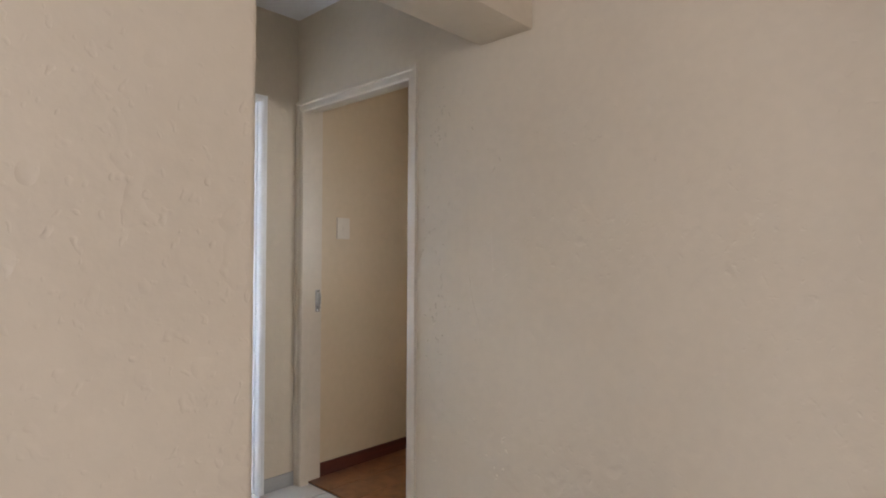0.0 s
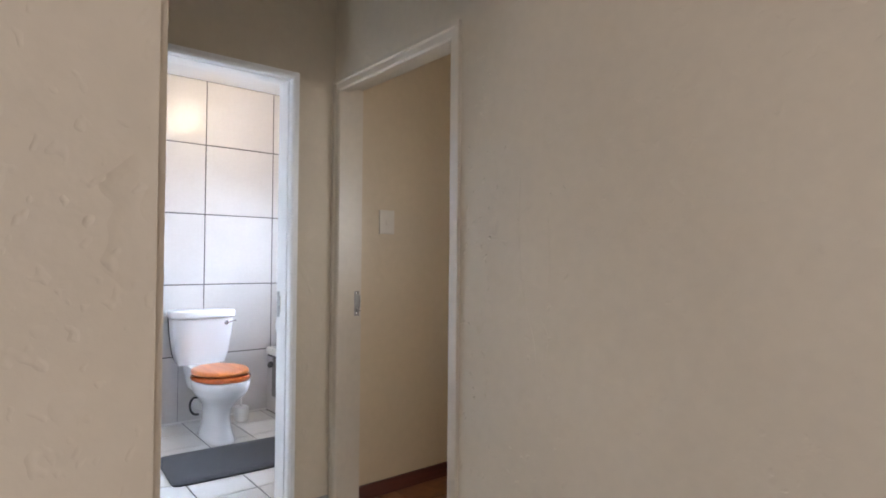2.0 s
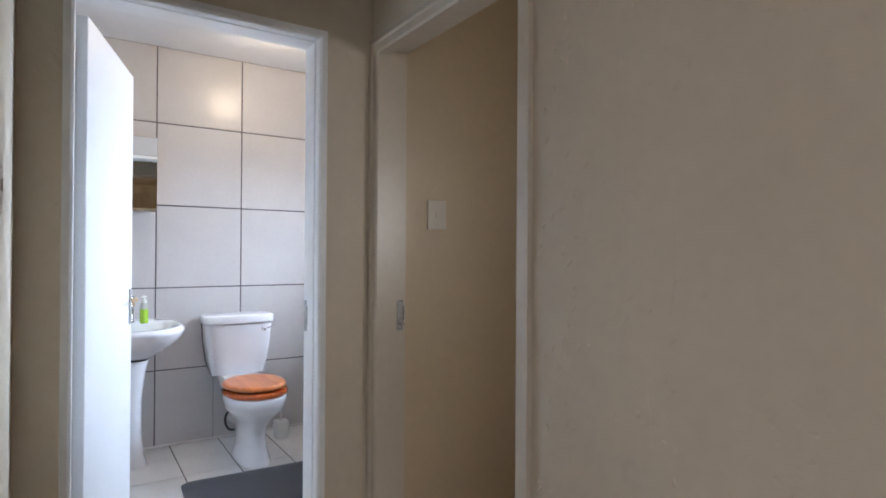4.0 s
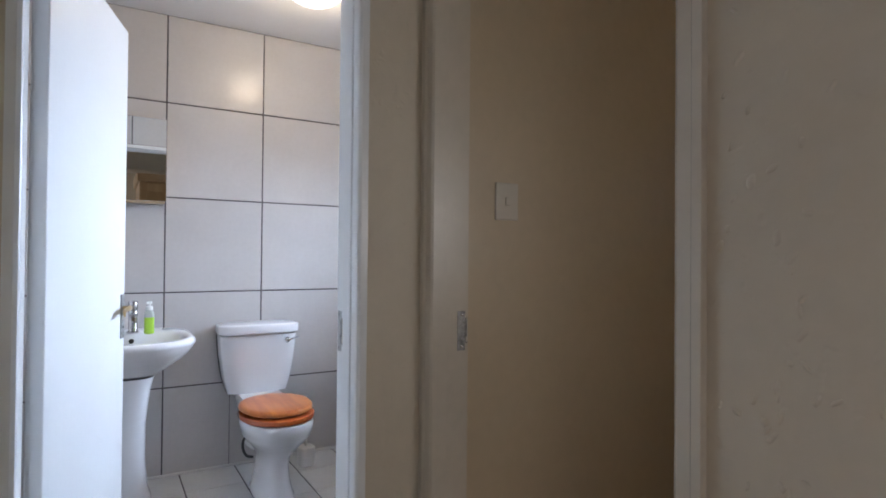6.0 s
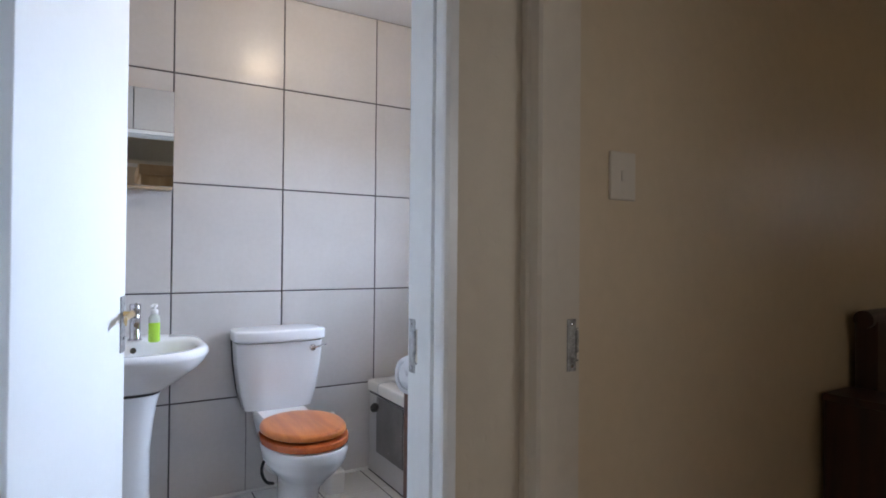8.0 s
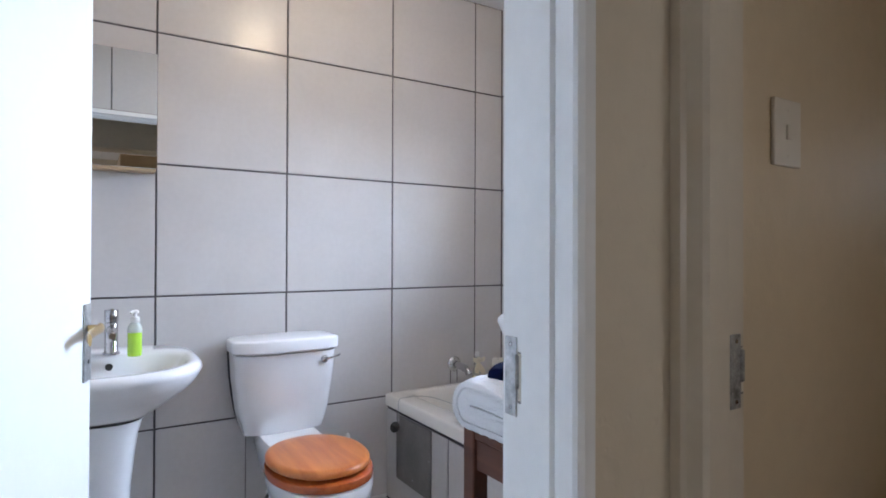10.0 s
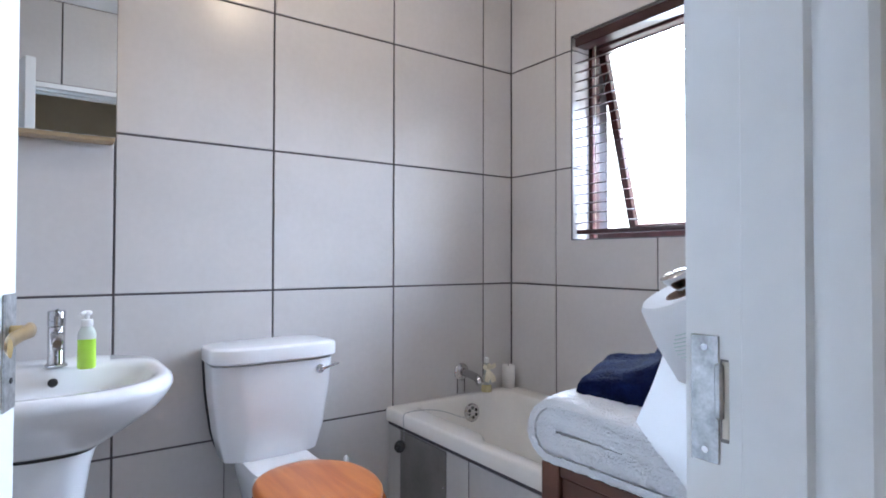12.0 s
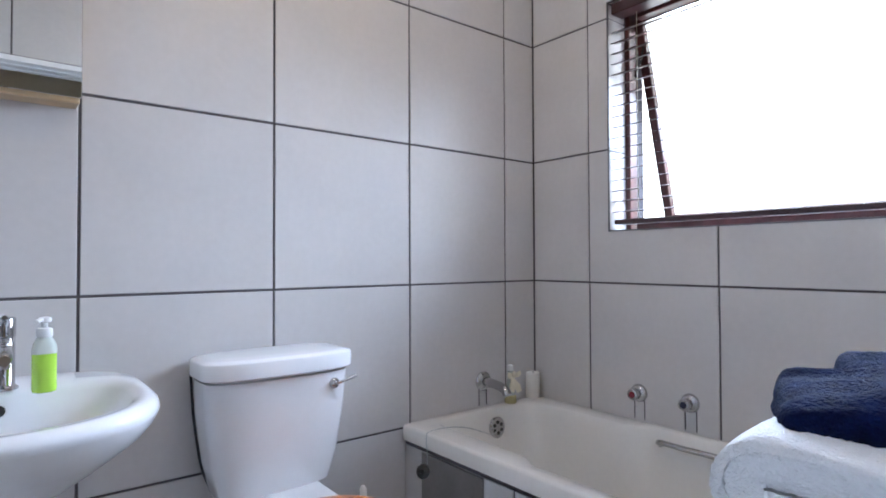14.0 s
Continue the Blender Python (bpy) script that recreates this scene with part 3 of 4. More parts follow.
for x in (WX0 + 0.12, -4.68, WX1 - 0.12):
    bm = bmesh.new()
    tube(bm, [(x, YW + 0.014, WZ0 + 0.03), (x, YW + 0.014, WZ1 - 0.07)], 0.0009, 5)
    part("ladder_cord", bm, M_CREAM, blind)

# ---- bathroom things ----
def toilet():
    cy = 3.524
    t = thing("toilet", (-5.2, cy, 0.0), "white ceramic close-coupled toilet with an orange varnished wooden seat", "toilet")
    bm = bmesh.new()
    rows = [(0.0, -5.20, 0.235, 0.20, 0.098), (0.015, -5.20, 0.235, 0.20, 0.098), (0.03, -5.20, 0.222, 0.19, 0.090), (0.09, -5.20, 0.19, 0.17, 0.078), (0.16, -5.20, 0.175, 0.165, 0.074), (0.21, -5.195, 0.185, 0.17, 0.082), (0.26, -5.17, 0.215, 0.20, 0.115), (0.30, -5.145, 0.238, 0.225, 0.148), (0.325, -5.13, 0.245, 0.235, 0.163), (0.335, -5.125, 0.243, 0.24, 0.162), (0.345, -5.122, 0.248, 0.245, 0.168), (0.385, -5.118, 0.252, 0.25, 0.176), (0.40, -5.118, 0.246, 0.25, 0.172)]
    loft(bm, [oval(x, cy, z, a, b, 2.25, 48, ab) for z, x, a, ab, b in [(z * 1.035, *r) for z, *r in rows]])
    part("pan", bm, M_CERAMIC, t, "", True, 50)
    bm = bmesh.new()
    loft(bm, [oval(-5.47, cy, z, 0.185, w, 5, 32) for z, w in ((0.28, 0.085), (0.34, 0.10), (0.40, 0.115), (0.446, 0.118), (0.452, 0.114))])
    part("pan_shelf", bm, M_CERAMIC, t, "", True, 50)

    def shell(z, hy, x1, bow):
        ring = []
        for i in range(48):
            a = 2 * math.pi * (i + 0.5) / 48
            c, s = math.cos(a), math.sin(a)
            y = hy * math.copysign(abs(s) ** 0.32, s)
            hx = (x1 + 5.652) / 2
            x = -5.652 + hx + hx * math.copysign(abs(c) ** 0.32, c)
            if c > 0:
                x += bow * (1 - (y / hy) ** 2) * c ** 0.3
            ring.append(Vector((x, cy + y, z)))
        return ring

    bm = bmesh.new()
    loft(bm, [shell(z, hy, x1, bow) for z, hy, x1, bow in ((0.445, 0.150, -5.52, 0.02), (0.453, 0.166, -5.505, 0.02), (0.54, 0.188, -5.490, 0.022), (0.68, 0.207, -5.478, 0.024), (0.783, 0.213, -5.470, 0.025), (0.784, 0.199, -5.486, 0.022), (0.792, 0.199, -5.486, 0.022))])
    part("cistern", bm, M_CERAMIC, t, "", True, 50)
    bm = bmesh.new()
    loft(bm, [shell(z, hy, x1, bow) for z, hy, x1, bow in ((0.792, 0.206, -5.478, 0.024), (0.793, 0.222, -5.459, 0.027), (0.796, 0.224, -5.457, 0.027), (0.833, 0.2245, -5.4565, 0.027), (0.8385, 0.2225, -5.4585, 0.027), (0.842, 0.218, -5.463, 0.026), (0.8445, 0.20, -5.485, 0.022), (0.846, 0.15, -5.53, 0.01))])
    part("cistern_lid", bm, M_CERAMIC, t, "", True, 32)
    bm = bmesh.new()
    lathe(bm, [(0.016, 0), (0.016, 0.008), (0.011, 0.015), (0.005, 0.018)], 20, Matrix.Translation((-5.462, 3.672, 0.748)) @ Matrix.Rotation(radians(90), 4, "Y"))
    tube(bm, curve_points([(-5.454, 3.672, 0.748), (-5.442, 3.690, 0.753), (-5.436, 3.735, 0.766)], 4), 0.0045)
    part("flush_lever", bm, M_CHROME, t, "chrome flush lever", True)
    # black strips stand for the shade in the gap behind the cistern
    for s in (-1, 1):
        bm = bmesh.new()
        tube(bm, [(-5.648, cy + s * (hy - 0.003), z) for z, hy in ((0.455, 0.160), (0.50, 0.177), (0.54, 0.187), (0.62, 0.199), (0.68, 0.206), (0.79, 0.213))], 0.0038, 8)
        part("wall_seal", bm, M_RUBBER, t, "dark strip standing for shade in the gap behind the cistern", True)
    # seat ring and lid
    bm = bmesh.new()
    loft(bm, [oval(-5.125, cy, z, 0.250 + o, 0.186 + o, 2.15, 56, 0.20 + o * 0.5) for z, o in ((0.416, -0.012), (0.420, -0.002), (0.434, 0.0), (0.444, -0.004), (0.447, -0.014))])
    seat = part("seat", bm, M_SEAT_RING, t, "red-brown varnished pine seat, partly darkened for shade", True, 50)
    bm = bmesh.new()
    loft(bm, [oval(-5.135, cy, z, 0.236 + o, 0.178 + o, 2.15, 56, 0.20 + o * 0.5, 0.01) for z, o in ((0.453, -0.010), (0.457, -0.001), (0.470, 0.0), (0.478, -0.006), (0.482, -0.022), (0.483, -0.10))])
    part("seat_lid", bm, M_SEAT, t, "orange varnished pine lid", True, 50)
    for s in (-1, 1):
        bm = bmesh.new()
        lathe(bm, [(0.010, 0), (0.010, 0.045), (0.006, 0.052)], 14, Matrix.Translation((-5.325, cy + s * 0.12, 0.40)))
        part("hinge", bm, M_PLASTIC, t, "", True)
    # soil pipe and water hose behind the pan
    bm = bmesh.new()
    tube(bm, curve_points([(-5.36, cy, 0.17), (-5.46, cy, 0.17), (-5.58, cy, 0.15), (-5.66, cy, 0.14)], 5), 0.045, 18)
    part("soil_pipe", bm, M_PLASTIC, t, "", True)
    bm = bmesh.new()
    tube(bm, curve_points([(-5.48, 3.495, 0.215), (-5.51, 3.462, 0.21), (-5.53, 3.446, 0.17), (-5.53, 3.448, 0.125), (-5.51, 3.465, 0.095), (-5.48, 3.49, 0.095)], 6), 0.0075)
    part("water_hose", bm, M_RUBBER, t, "dark flexible water hose", True)


toilet()


def basin():
    cy = 2.862
    b = thing("basin", (-5.45, cy, 0.0), "white ceramic pedestal basin against the tiled wall", "basin")

    def ring(z, k, front, back=0.298, n=2.35, dz=0.0):
        out = []
        for i in range(64):
            a = 2 * math.pi * i / 64
            c, s = math.cos(a), math.sin(a)
            if c >= 0:
                x, y = front * abs(c) ** (2 / n), k * math.copysign(abs(s) ** (2 / n), s)
            else:
                x, y = -back * abs(c) ** 0.42, k * math.copysign(abs(s) ** (2 / (n + 1.6 * -c)), s) * (1 - 0.16 * c * c)
            out.append(Vector((-5.362 + x, cy + y, z - dz * x)))
        return out

    bm = bmesh.new()
    rows = [(0.640, 0.06, 0.02, 0.22), (0.637, 0.128, 0.075, 0.25), (0.644, 0.136, 0.085, 0.26), (0.672, 0.180, 0.126, 0.275), (0.706, 0.226, 0.172, 0.29), (0.745, 0.270, 0.217, 0.297), (0.775, 0.292, 0.242, 0.298), (0.790, 0.299, 0.250, 0.298), (0.80, 0.303, 0.255, 0.298), (0.815, 0.298, 0.251, 0.298), (0.824, 0.285, 0.238, 0.296)]
    rings = [ring(z, k, f, bk, dz=0.03 if z > 0.74 else 0.0) for z, k, f, bk in rows]
    rings += [ring(0.824, 0.262, 0.215, 0.165, dz=0.03), ring(0.812, 0.250, 0.203, 0.145, dz=0.02), ring(0.77, 0.225, 0.175, 0.120), ring(0.72, 0.175, 0.125, 0.09), ring(0.700, 0.10, 0.06, 0.05), ring(0.697, 0.022, 0.02, 0.02)]
    loft(bm, rings)
    part("bowl", bm, M_CERAMIC, b, "", True, 60)
    bm = bmesh.new()
    rows = [(0.0, 0.115, 0.12), (0.02, 0.112, 0.118), (0.06, 0.098, 0.105), (0.2, 0.083, 0.095), (0.38, 0.084, 0.095), (0.50, 0.097, 0.105), (0.57, 0.108, 0.115), (0.619, 0.122, 0.127)]
    loft(bm, [oval(-5.445, cy, z, f, k, 2.6, 40) for z, k, f in rows])
    part("pedestal", bm, M_CERAMIC, b, "", True, 60)
    # black ring fills the gap under the bowl and gives its shade
    bm = bmesh.new()
    loft(bm, [oval(-5.445, cy, z, 0.1275, 0.1225, 2.6, 40) for z in (0.6192, 0.6400)])
    part("seal", bm, M_RUBBER, b, "dark ring standing for the shaded gap between bowl and pedestal", True)
    bm = bmesh.new()
    lathe(bm, [(0.012, -0.006), (0.0125, 0.004), (0.008, 0.0045)], 18, Matrix.Translation((-5.489, cy + 0.016, 0.788)) @ Matrix.Rotation(radians(60), 4, "Y"))
    part("overflow_hole", bm, M_RUBBER, b, "dark overflow hole")


basin()

tap = thing("basin_tap", (-5.535, 2.884, 0.832), "chrome single-lever mixer tap on the basin", "tap")
TP = Matrix.Translation((-5.535, 2.886, 0.828)) @ Matrix.Diagonal((1.08, 1.08, 1.14, 1))
bm = bmesh.new()
lathe(bm, [(0.027, 0.0), (0.027, 0.004), (0.0225, 0.007), (0.0205, 0.010), (0.0205, 0.098), (0.019, 0.101)], 28, TP)
part("tap_body", bm, M_CHROME, tap, "", True)
bm = bmesh.new()
rows = ((0.005, 0.078, 0.015, 0.017), (0.050, 0.080, 0.014, 0.015), (0.085, 0.078, 0.0135, 0.014), (0.105, 0.072, 0.013, 0.013), (0.110, 0.069, 0.010, 0.010))
loft(bm, [[TP @ Vector((x, w * math.cos(2 * math.pi * i / 18), z + h * math.sin(2 * math.pi * i / 18))) for i in range(18)] for x, z, w, h in rows])
spout_tap = part("spout", bm, M_CHROME, tap, "", True)
bm = bmesh.new()
lathe(bm, [(0.0105, 0.0), (0.0105, 0.010), (0.008, 0.011)], 16, TP @ Matrix.Translation((0.096, 0, 0.053)))
part("aerator", bm, M_CHROME, spout_tap, "", True)
bm = bmesh.new()
lathe(bm, [(0.019, 0.1015), (0.0215, 0.104), (0.0215, 0.138), (0.019, 0.142), (0.010, 0.1425)], 28, TP)
cap_tap = part("lever_cap", bm, M_CHROME, tap, "", True)
bm = bmesh.new()
tube(bm, [TP @ Vector((0.012, 0, 0.130)), TP @ Vector((0.045, 0, 0.138)), TP @ Vector((0.078, 0, 0.147))], 0.0052, 12)
part("lever", bm, M_CHROME, cap_tap, "", True)

soap = thing("soap_dispenser", (-5.455, 2.957, 0.83), "clear pump bottle of bright green liquid soap", "soap bottle")
SP = Matrix.Translation((-5.455, 2.957, 0.827))


def soap_rings(rows):
    return [[SP @ Vector((p.x, p.y, z)) for p in oval(0, 0, 0, a * 0.95, a * 1.04, n, 28)] for z, a, n in rows]


bm = bmesh.new()
loft(bm, soap_rings(((0.0, 0.018, 2.6), (0.002, 0.0215, 2.6), (0.008, 0.0228, 2.6), (0.040, 0.0224, 2.6), (0.084, 0.0226, 2.6), (0.0845, 0.0215, 2.6))))
part("soap_liquid", bm, M_GREEN, soap, "bright green liquid", True)
bm = bmesh.new()
loft(bm, soap_rings(((0.0850, 0.0228, 2.6), (0.096, 0.0226, 2.5), (0.106, 0.0205, 2.4), (0.114, 0.0165, 2.2), (0.119, 0.0135, 2.0), (0.124, 0.0125, 2.0))))
part("bottle", bm, M_FROST, soap, "clear plastic bottle", True)
bm = bmesh.new()
lathe(bm, [(0.0145, 0.121), (0.0155, 0.123), (0.0155, 0.137), (0.014, 0.140), (0.0065, 0.142), (0.0065, 0.152), (0.012, 0.154), (0.0135, 0.158), (0.0125, 0.163), (0.006, 0.166)], 22, SP)
tube(bm, [SP @ Vector((0, 0, 0.159)), SP @ Vector((0.016, -0.010, 0.160)), SP @ Vector((0.026, -0.016, 0.156))], 0.005)
part("pump", bm, M_PLASTIC, soap, "white pump head", True)

cabinet = thing("mirror_cabinet", (-5.62, 2.86, 1.52), "small wall cabinet with a mirror front and pale wooden base", "mirror cabinet")
bm = bmesh.new()
box(bm, XB, XB + 0.072, 2.655, 3.034, 1.512, 1.966, 0.003)
part("body", bm, M_CABINET, cabinet, "pale wooden carcass")
bm = bmesh.new()
box(bm, XB + 0.073, XB + 0.079, 2.652, 3.037, 1.524, 1.970, 0.001)
part("mirror_door", bm, M_MIRROR, cabinet, "mirror glass")


def bathtub():
    x0, x1, y0, y1 = XB + 0.002, XHB - 0.004, 4.058, YW - 0.002
    cx, cy, hx, hy = (x0 + x1) / 2, (y0 + y1) / 2, (x1 - x0) / 2, (y1 - y0) / 2
    b = thing("bathtub", (cx, cy, 0.0), "white acrylic bathtub built in behind a tiled panel", "bathtub")

    def ring(z, inset_x, inset_y, rad, widen=0.0):
        """A rounded oblong; widen: how far the long sides step outwards between the raised ends."""
        a, c = hx - inset_x, hy - inset_y
        pts = []
        for sx, sy, start in ((1, 1, 0), (-1, 1, 90), (-1, -1, 180), (1, -1, 270)):
            for k in range(9):
                t = radians(start + 90 * k / 8)
                pts.append((sx * (a - rad) + rad * math.cos(t), sy * (c - rad) + rad * math.sin(t)))
            if sx == sy:
                pts += [(sx * (a - rad) * (1 - 2 * k / 60), sy * c) for k in range(1, 60)]
            else:
                pts += [(sx * a, sy * (c - rad) * (1 - 2 * k / 10)) for k in range(1, 10)]
        out = []
        for x, y in pts:
            u = min(max((x + 0.40) / 0.12, 0), 1) * min(max((0.62 - x) / 0.12, 0), 1)
            bump = 0.25 * math.exp(-((x + 0.30) / 0.035) ** 2)
            out.append(Vector((cx + x, cy + y + math.copysign(widen * (u * u * (3 - 2 * u) + bump * (widen > 0)), y) * (abs(y) > 0.8 * c), z)))
        return out

    bm = bmesh.new()
    loft(bm, [ring(*row) for row in ((0.456, 0.0, 0.0, 0.012), (0.500, 0.0, 0.0, 0.012), (0.509, 0.004, 0.004, 0.014), (0.512, 0.012, 0.012, 0.020), (0.512, 0.046, 0.092, 0.07, 0.040), (0.509, 0.052, 0.100, 0.08, 0.044), (0.500, 0.058, 0.107, 0.085, 0.046), (0.475, 0.066, 0.114, 0.095, 0.047), (0.44, 0.076, 0.121, 0.105, 0.044), (0.36, 0.095, 0.132, 0.13, 0.034), (0.26, 0.12, 0.147, 0.15, 0.018), (0.18, 0.15, 0.167, 0.16, 0.0), (0.14, 0.21, 0.21, 0.13, 0.0), (0.13, 0.4, 0.29, 0.06, 0.0))], False)
    part("tub", bm, M_BATH, b, "", True, 60)
    # overflow with its perforated plate, and the grips
    m = Matrix.Translation((XB + 0.081, 4.466, 0.440)) @ Matrix.Rotation(radians(84), 4, "Y")
    bm = bmesh.new()
    lathe(bm, [(0.042, 0), (0.042, 0.005), (0.036, 0.010), (0.010, 0.011)], 28, m)
    plate = part("overflow", bm, M_CHROME, b, "chrome overflow plate", True)
    for k in range(6):
        bm = bmesh.new()
        a = k * math.pi / 3
        lathe(bm, [(0.0075, 0.0095), (0.0075, 0.0118)], 10, m @ Matrix.Translation((0.021 * math.cos(a), 0.021 * math.sin(a), 0)))
        part("overflow_hole", bm, M_RUBBER, plate)
    for y, z, s in ((YW - 0.072, 0.478, -1), (4.058 + 0.074, 0.462, 1)):
        bm = bmesh.new()
        tube(bm, curve_points([(-5.01, y, z - 0.015), (-5.0, y + s * 0.022, z), (-4.90, y + s * 0.030, z + 0.002), (-4.80, y + s * 0.022, z), (-4.79, y, z - 0.015)], 5), 0.0095, 12)
        part("grip", bm, M_CHROME, b, "chrome grip handle", True)
    # plug chain over the rim and the plug on it
    bm = bmesh.new()
    tube(bm, curve_points([(XB + 0.09, 4.462, 0.434), (-5.50, 4.36, 0.452), (-5.49, 4.24, 0.500), (-5.50, 4.16, 0.516), (-5.51, 4.075, 0.516), (-5.505, 4.053, 0.500), (-5.498, 4.051, 0.45), (-5.496, 4.050, 0.41)], 6), 0.0016, 6)
    chain = part("plug_chain", bm, M_STEEL, b, "thin metal plug chain", True)
    bm = bmesh.new()
    lathe(bm, [(0.014, 0), (0.022, 0.005), (0.025, 0.016), (0.020, 0.021), (0.008, 0.026), (0.006, 0.042)], 20, Matrix.Translation((-5.492, 4.036, 0.388)) @ Matrix.Rotation(radians(65), 4, "X") @ Matrix.Rotation(radians(25), 4, "Y"))
    part("plug", bm, M_RUBBER, chain, "black rubber plug", True)


bathtub()

# panel under the bath: grout slab with tiles and an access hatch
bm = bmesh.new()
box(bm, XB, XHB, 4.072 + TH, 4.13, 0.0, 0.4545)
panel = structure("bath_panel", bm, M_GROUT, "tiled panel under the bathtub with dark joints", "bath panel")
hatch = thing("access_hatch", (-5.39, 4.07, 0.13), "grey painted access hatch set in the bath panel", "hatch")
bm = bmesh.new()
box(bm, -5.553, -5.232, 4.066, 4.073, 0.130, 0.434, 0.002)
part("hatch_cover", bm, M_HATCH, hatch)
for x, z in ((-5.245, 0.30), (-5.39, 0.17)):
    bm = bmesh.new()
    lathe(bm, [(0.004, 0), (0.004, 0.002), (0.001, 0.0025)], 10, Matrix.Translation((x, 4.066, z)) @ Matrix.Rotation(radians(90), 4, "X"))
    part("screw", bm, M_STEEL, hatch)

# bath spout and the two taps on the window wall
spout = thing("bath_spout", (XB, 4.466, 0.61), "chrome bath spout on the tiled wall", "bath spout")
bm = bmesh.new()
lathe(bm, [(0.040, 0), (0.040, 0.005), (0.032, 0.015), (0.020, 0.020)], 24, Matrix.Translation((XB + 0.001, 4.466, 0.614)) @ Matrix.Rotation(radians(90), 4, "Y"))
part("flange", bm, M_CHROME, spout, "", True)
bm = bmesh.new()
tube(bm, curve_points([(XB + 0.01, 4.466, 0.614), (XB + 0.07, 4.466, 0.612), (XB + 0.125, 4.466, 0.602), (XB + 0.146, 4.466, 0.580)], 6), 0.0185, 18)
part("pipe", bm, M_CHROME, spout, "", True)


def bath_tap(x, cap, label):
    t = thing("bath_tap", (x, YW, 0.612), label, "tap", "bath taps on the window wall")
    m = Matrix.Translation((x, YW - 0.001, 0.612)) @ Matrix.Rotation(radians(90), 4, "X")
    bm = bmesh.new()
    lathe(bm, [(0.034, 0), (0.034, 0.004), (0.026, 0.016), (0.016, 0.020)], 24, m)
    part("flange", bm, M_CHROME, t, "", True)
    bm = bmesh.new()
    lathe(bm, [(0.016, 0.020), (0.021, 0.024), (0.023, 0.042), (0.020, 0.050), (0.015, 0.051)], 8, m)
    part("knob", bm, M_CHROME, t, "faceted chrome knob")
    bm = bmesh.new()
    lathe(bm, [(0.012, 0.0515), (0.011, 0.0545), (0.004, 0.0555)], 18, m)
    part("cap", bm, cap, t, "", True)
    # joints of the cut tile below the tap
    for dx in (-0.021, 0.021):
        bm = bmesh.new()
        box(bm, x + dx - 0.0016, x + dx + 0.0016, YW - 0.0015, YW + 0.002, 0.515, 0.59)
        part("cut_joint", bm, M_GROUT, t, "dark joint in the cut tile")


bath_tap(-5.137, M_REDCAP, "chrome wall tap with a red hot-water cap")
bath_tap(-4.937, M_BLUECAP, "chrome wall tap with a dark blue cold-water cap")
for dy in (-0.021, 0.021):
    bm = bmesh.new()
    box(bm, XB - 0.002, XB + 0.0015, 4.466 + dy - 0.0016, 4.466 + dy + 0.0016, 0.515, 0.59)
    part("cut_joint", bm, M_GROUT, spout, "dark joint in the cut tile")

bottle = thing("oil_bottle", (-5.625, 4.589, 0.513), "slim glass bottle with yellow oil and a cream bow", "bottle")
bm = bmesh.new()
lathe(bm, [(0.024, 0.0), (0.026, 0.004), (0.024, 0.03), (0.02, 0.034)], 20, Matrix.Translation((-5.625, 4.589, 0.512)))
part("oil", bm, M_OIL, bottle, "yellow oil", True)
bm = bmesh.new()
lathe(bm, [(0.021, 0.0345), (0.020, 0.06), (0.013, 0.095), (0.010, 0.115), (0.011, 0.135)], 20, Matrix.Translation((-5.625, 4.589, 0.512)))
part("glass", bm, M_FROST, bottle, "clear glass", True)
bm = bmesh.new()
lathe(bm, [(0.012, 0.136), (0.012, 0.158), (0.008, 0.160)], 16, Matrix.Translation((-5.625, 4.589, 0.512)))
part("stopper", bm, M_PLASTIC, bottle, "", True)
bm = bmesh.new()
for a, l in ((25, 0.042), (155, 0.042), (250, 0.060), (292, 0.066), (90, 0.026)):
    d = Vector((0.25, math.cos(radians(a)), math.sin(radians(a))))
    p0 = Vector((-5.608, 4.583, 0.622))
    side = Vector((0.3, -d.z, d.y)).normalized() * 0.013
    loft(bm, [[p0 - side * 0.3, p0 + side * 0.3, p0 + side * 0.3 + Vector((0.002, 0, 0)), p0 - side * 0.3 + Vector((0.002, 0, 0))], [p0 + d * l * 0.6 - side, p0 + d * l * 0.6 + side, p0 + d * l * 0.6 + side + Vector((0.008, 0, 0)), p0 + d * l * 0.6 - side + Vector((0.008, 0, 0))], [p0 + d * l - side * 0.8, p0 + d * l + side * 0.8, p0 + d * l + side * 0.8 + Vector((0.003, 0, 0)), p0 + d * l - side * 0.8 + Vector((0.003, 0, 0))]])
part("bow", bm, M_CREAM, bottle, "cream ribbon bow")

candle = thing("candle", (-5.632, 4.733, 0.513), "thick white pillar candle on the bath corner", "candle")
bm = bmesh.new()
lathe(bm, [(0.029, 0), (0.031, 0.003), (0.031, 0.105), (0.028, 0.110), (0.018, 0.106), (0.004, 0.104)], 28, Matrix.Translation((-5.632, 4.735, 0.512)))
part("wax", bm, M_WAX, candle, "", True)
bm = bmesh.new()
tube(bm, [(-5.632, 4.735, 0.612), (-5.631, 4.735, 0.622), (-5.629, 4.734, 0.628)], 0.0013, 6)
part("wick", bm, M_RUBBER, candle, "black wick")

brush = thing("toilet_brush", (-5.47, 3.80, 0.0), "white plastic toilet brush in its holder", "toilet brush")
bm = bmesh.new()
loft(bm, [oval(-5.47, 3.795, z, r, r, 3, 28) for z, r in ((0.0, 0.044), (0.005, 0.048), (0.08, 0.050), (0.105, 0.049), (0.11, 0.044), (0.11, 0.018))])
part("holder", bm, M_PLASTIC, brush, "milky plastic holder", True)
bm = bmesh.new()
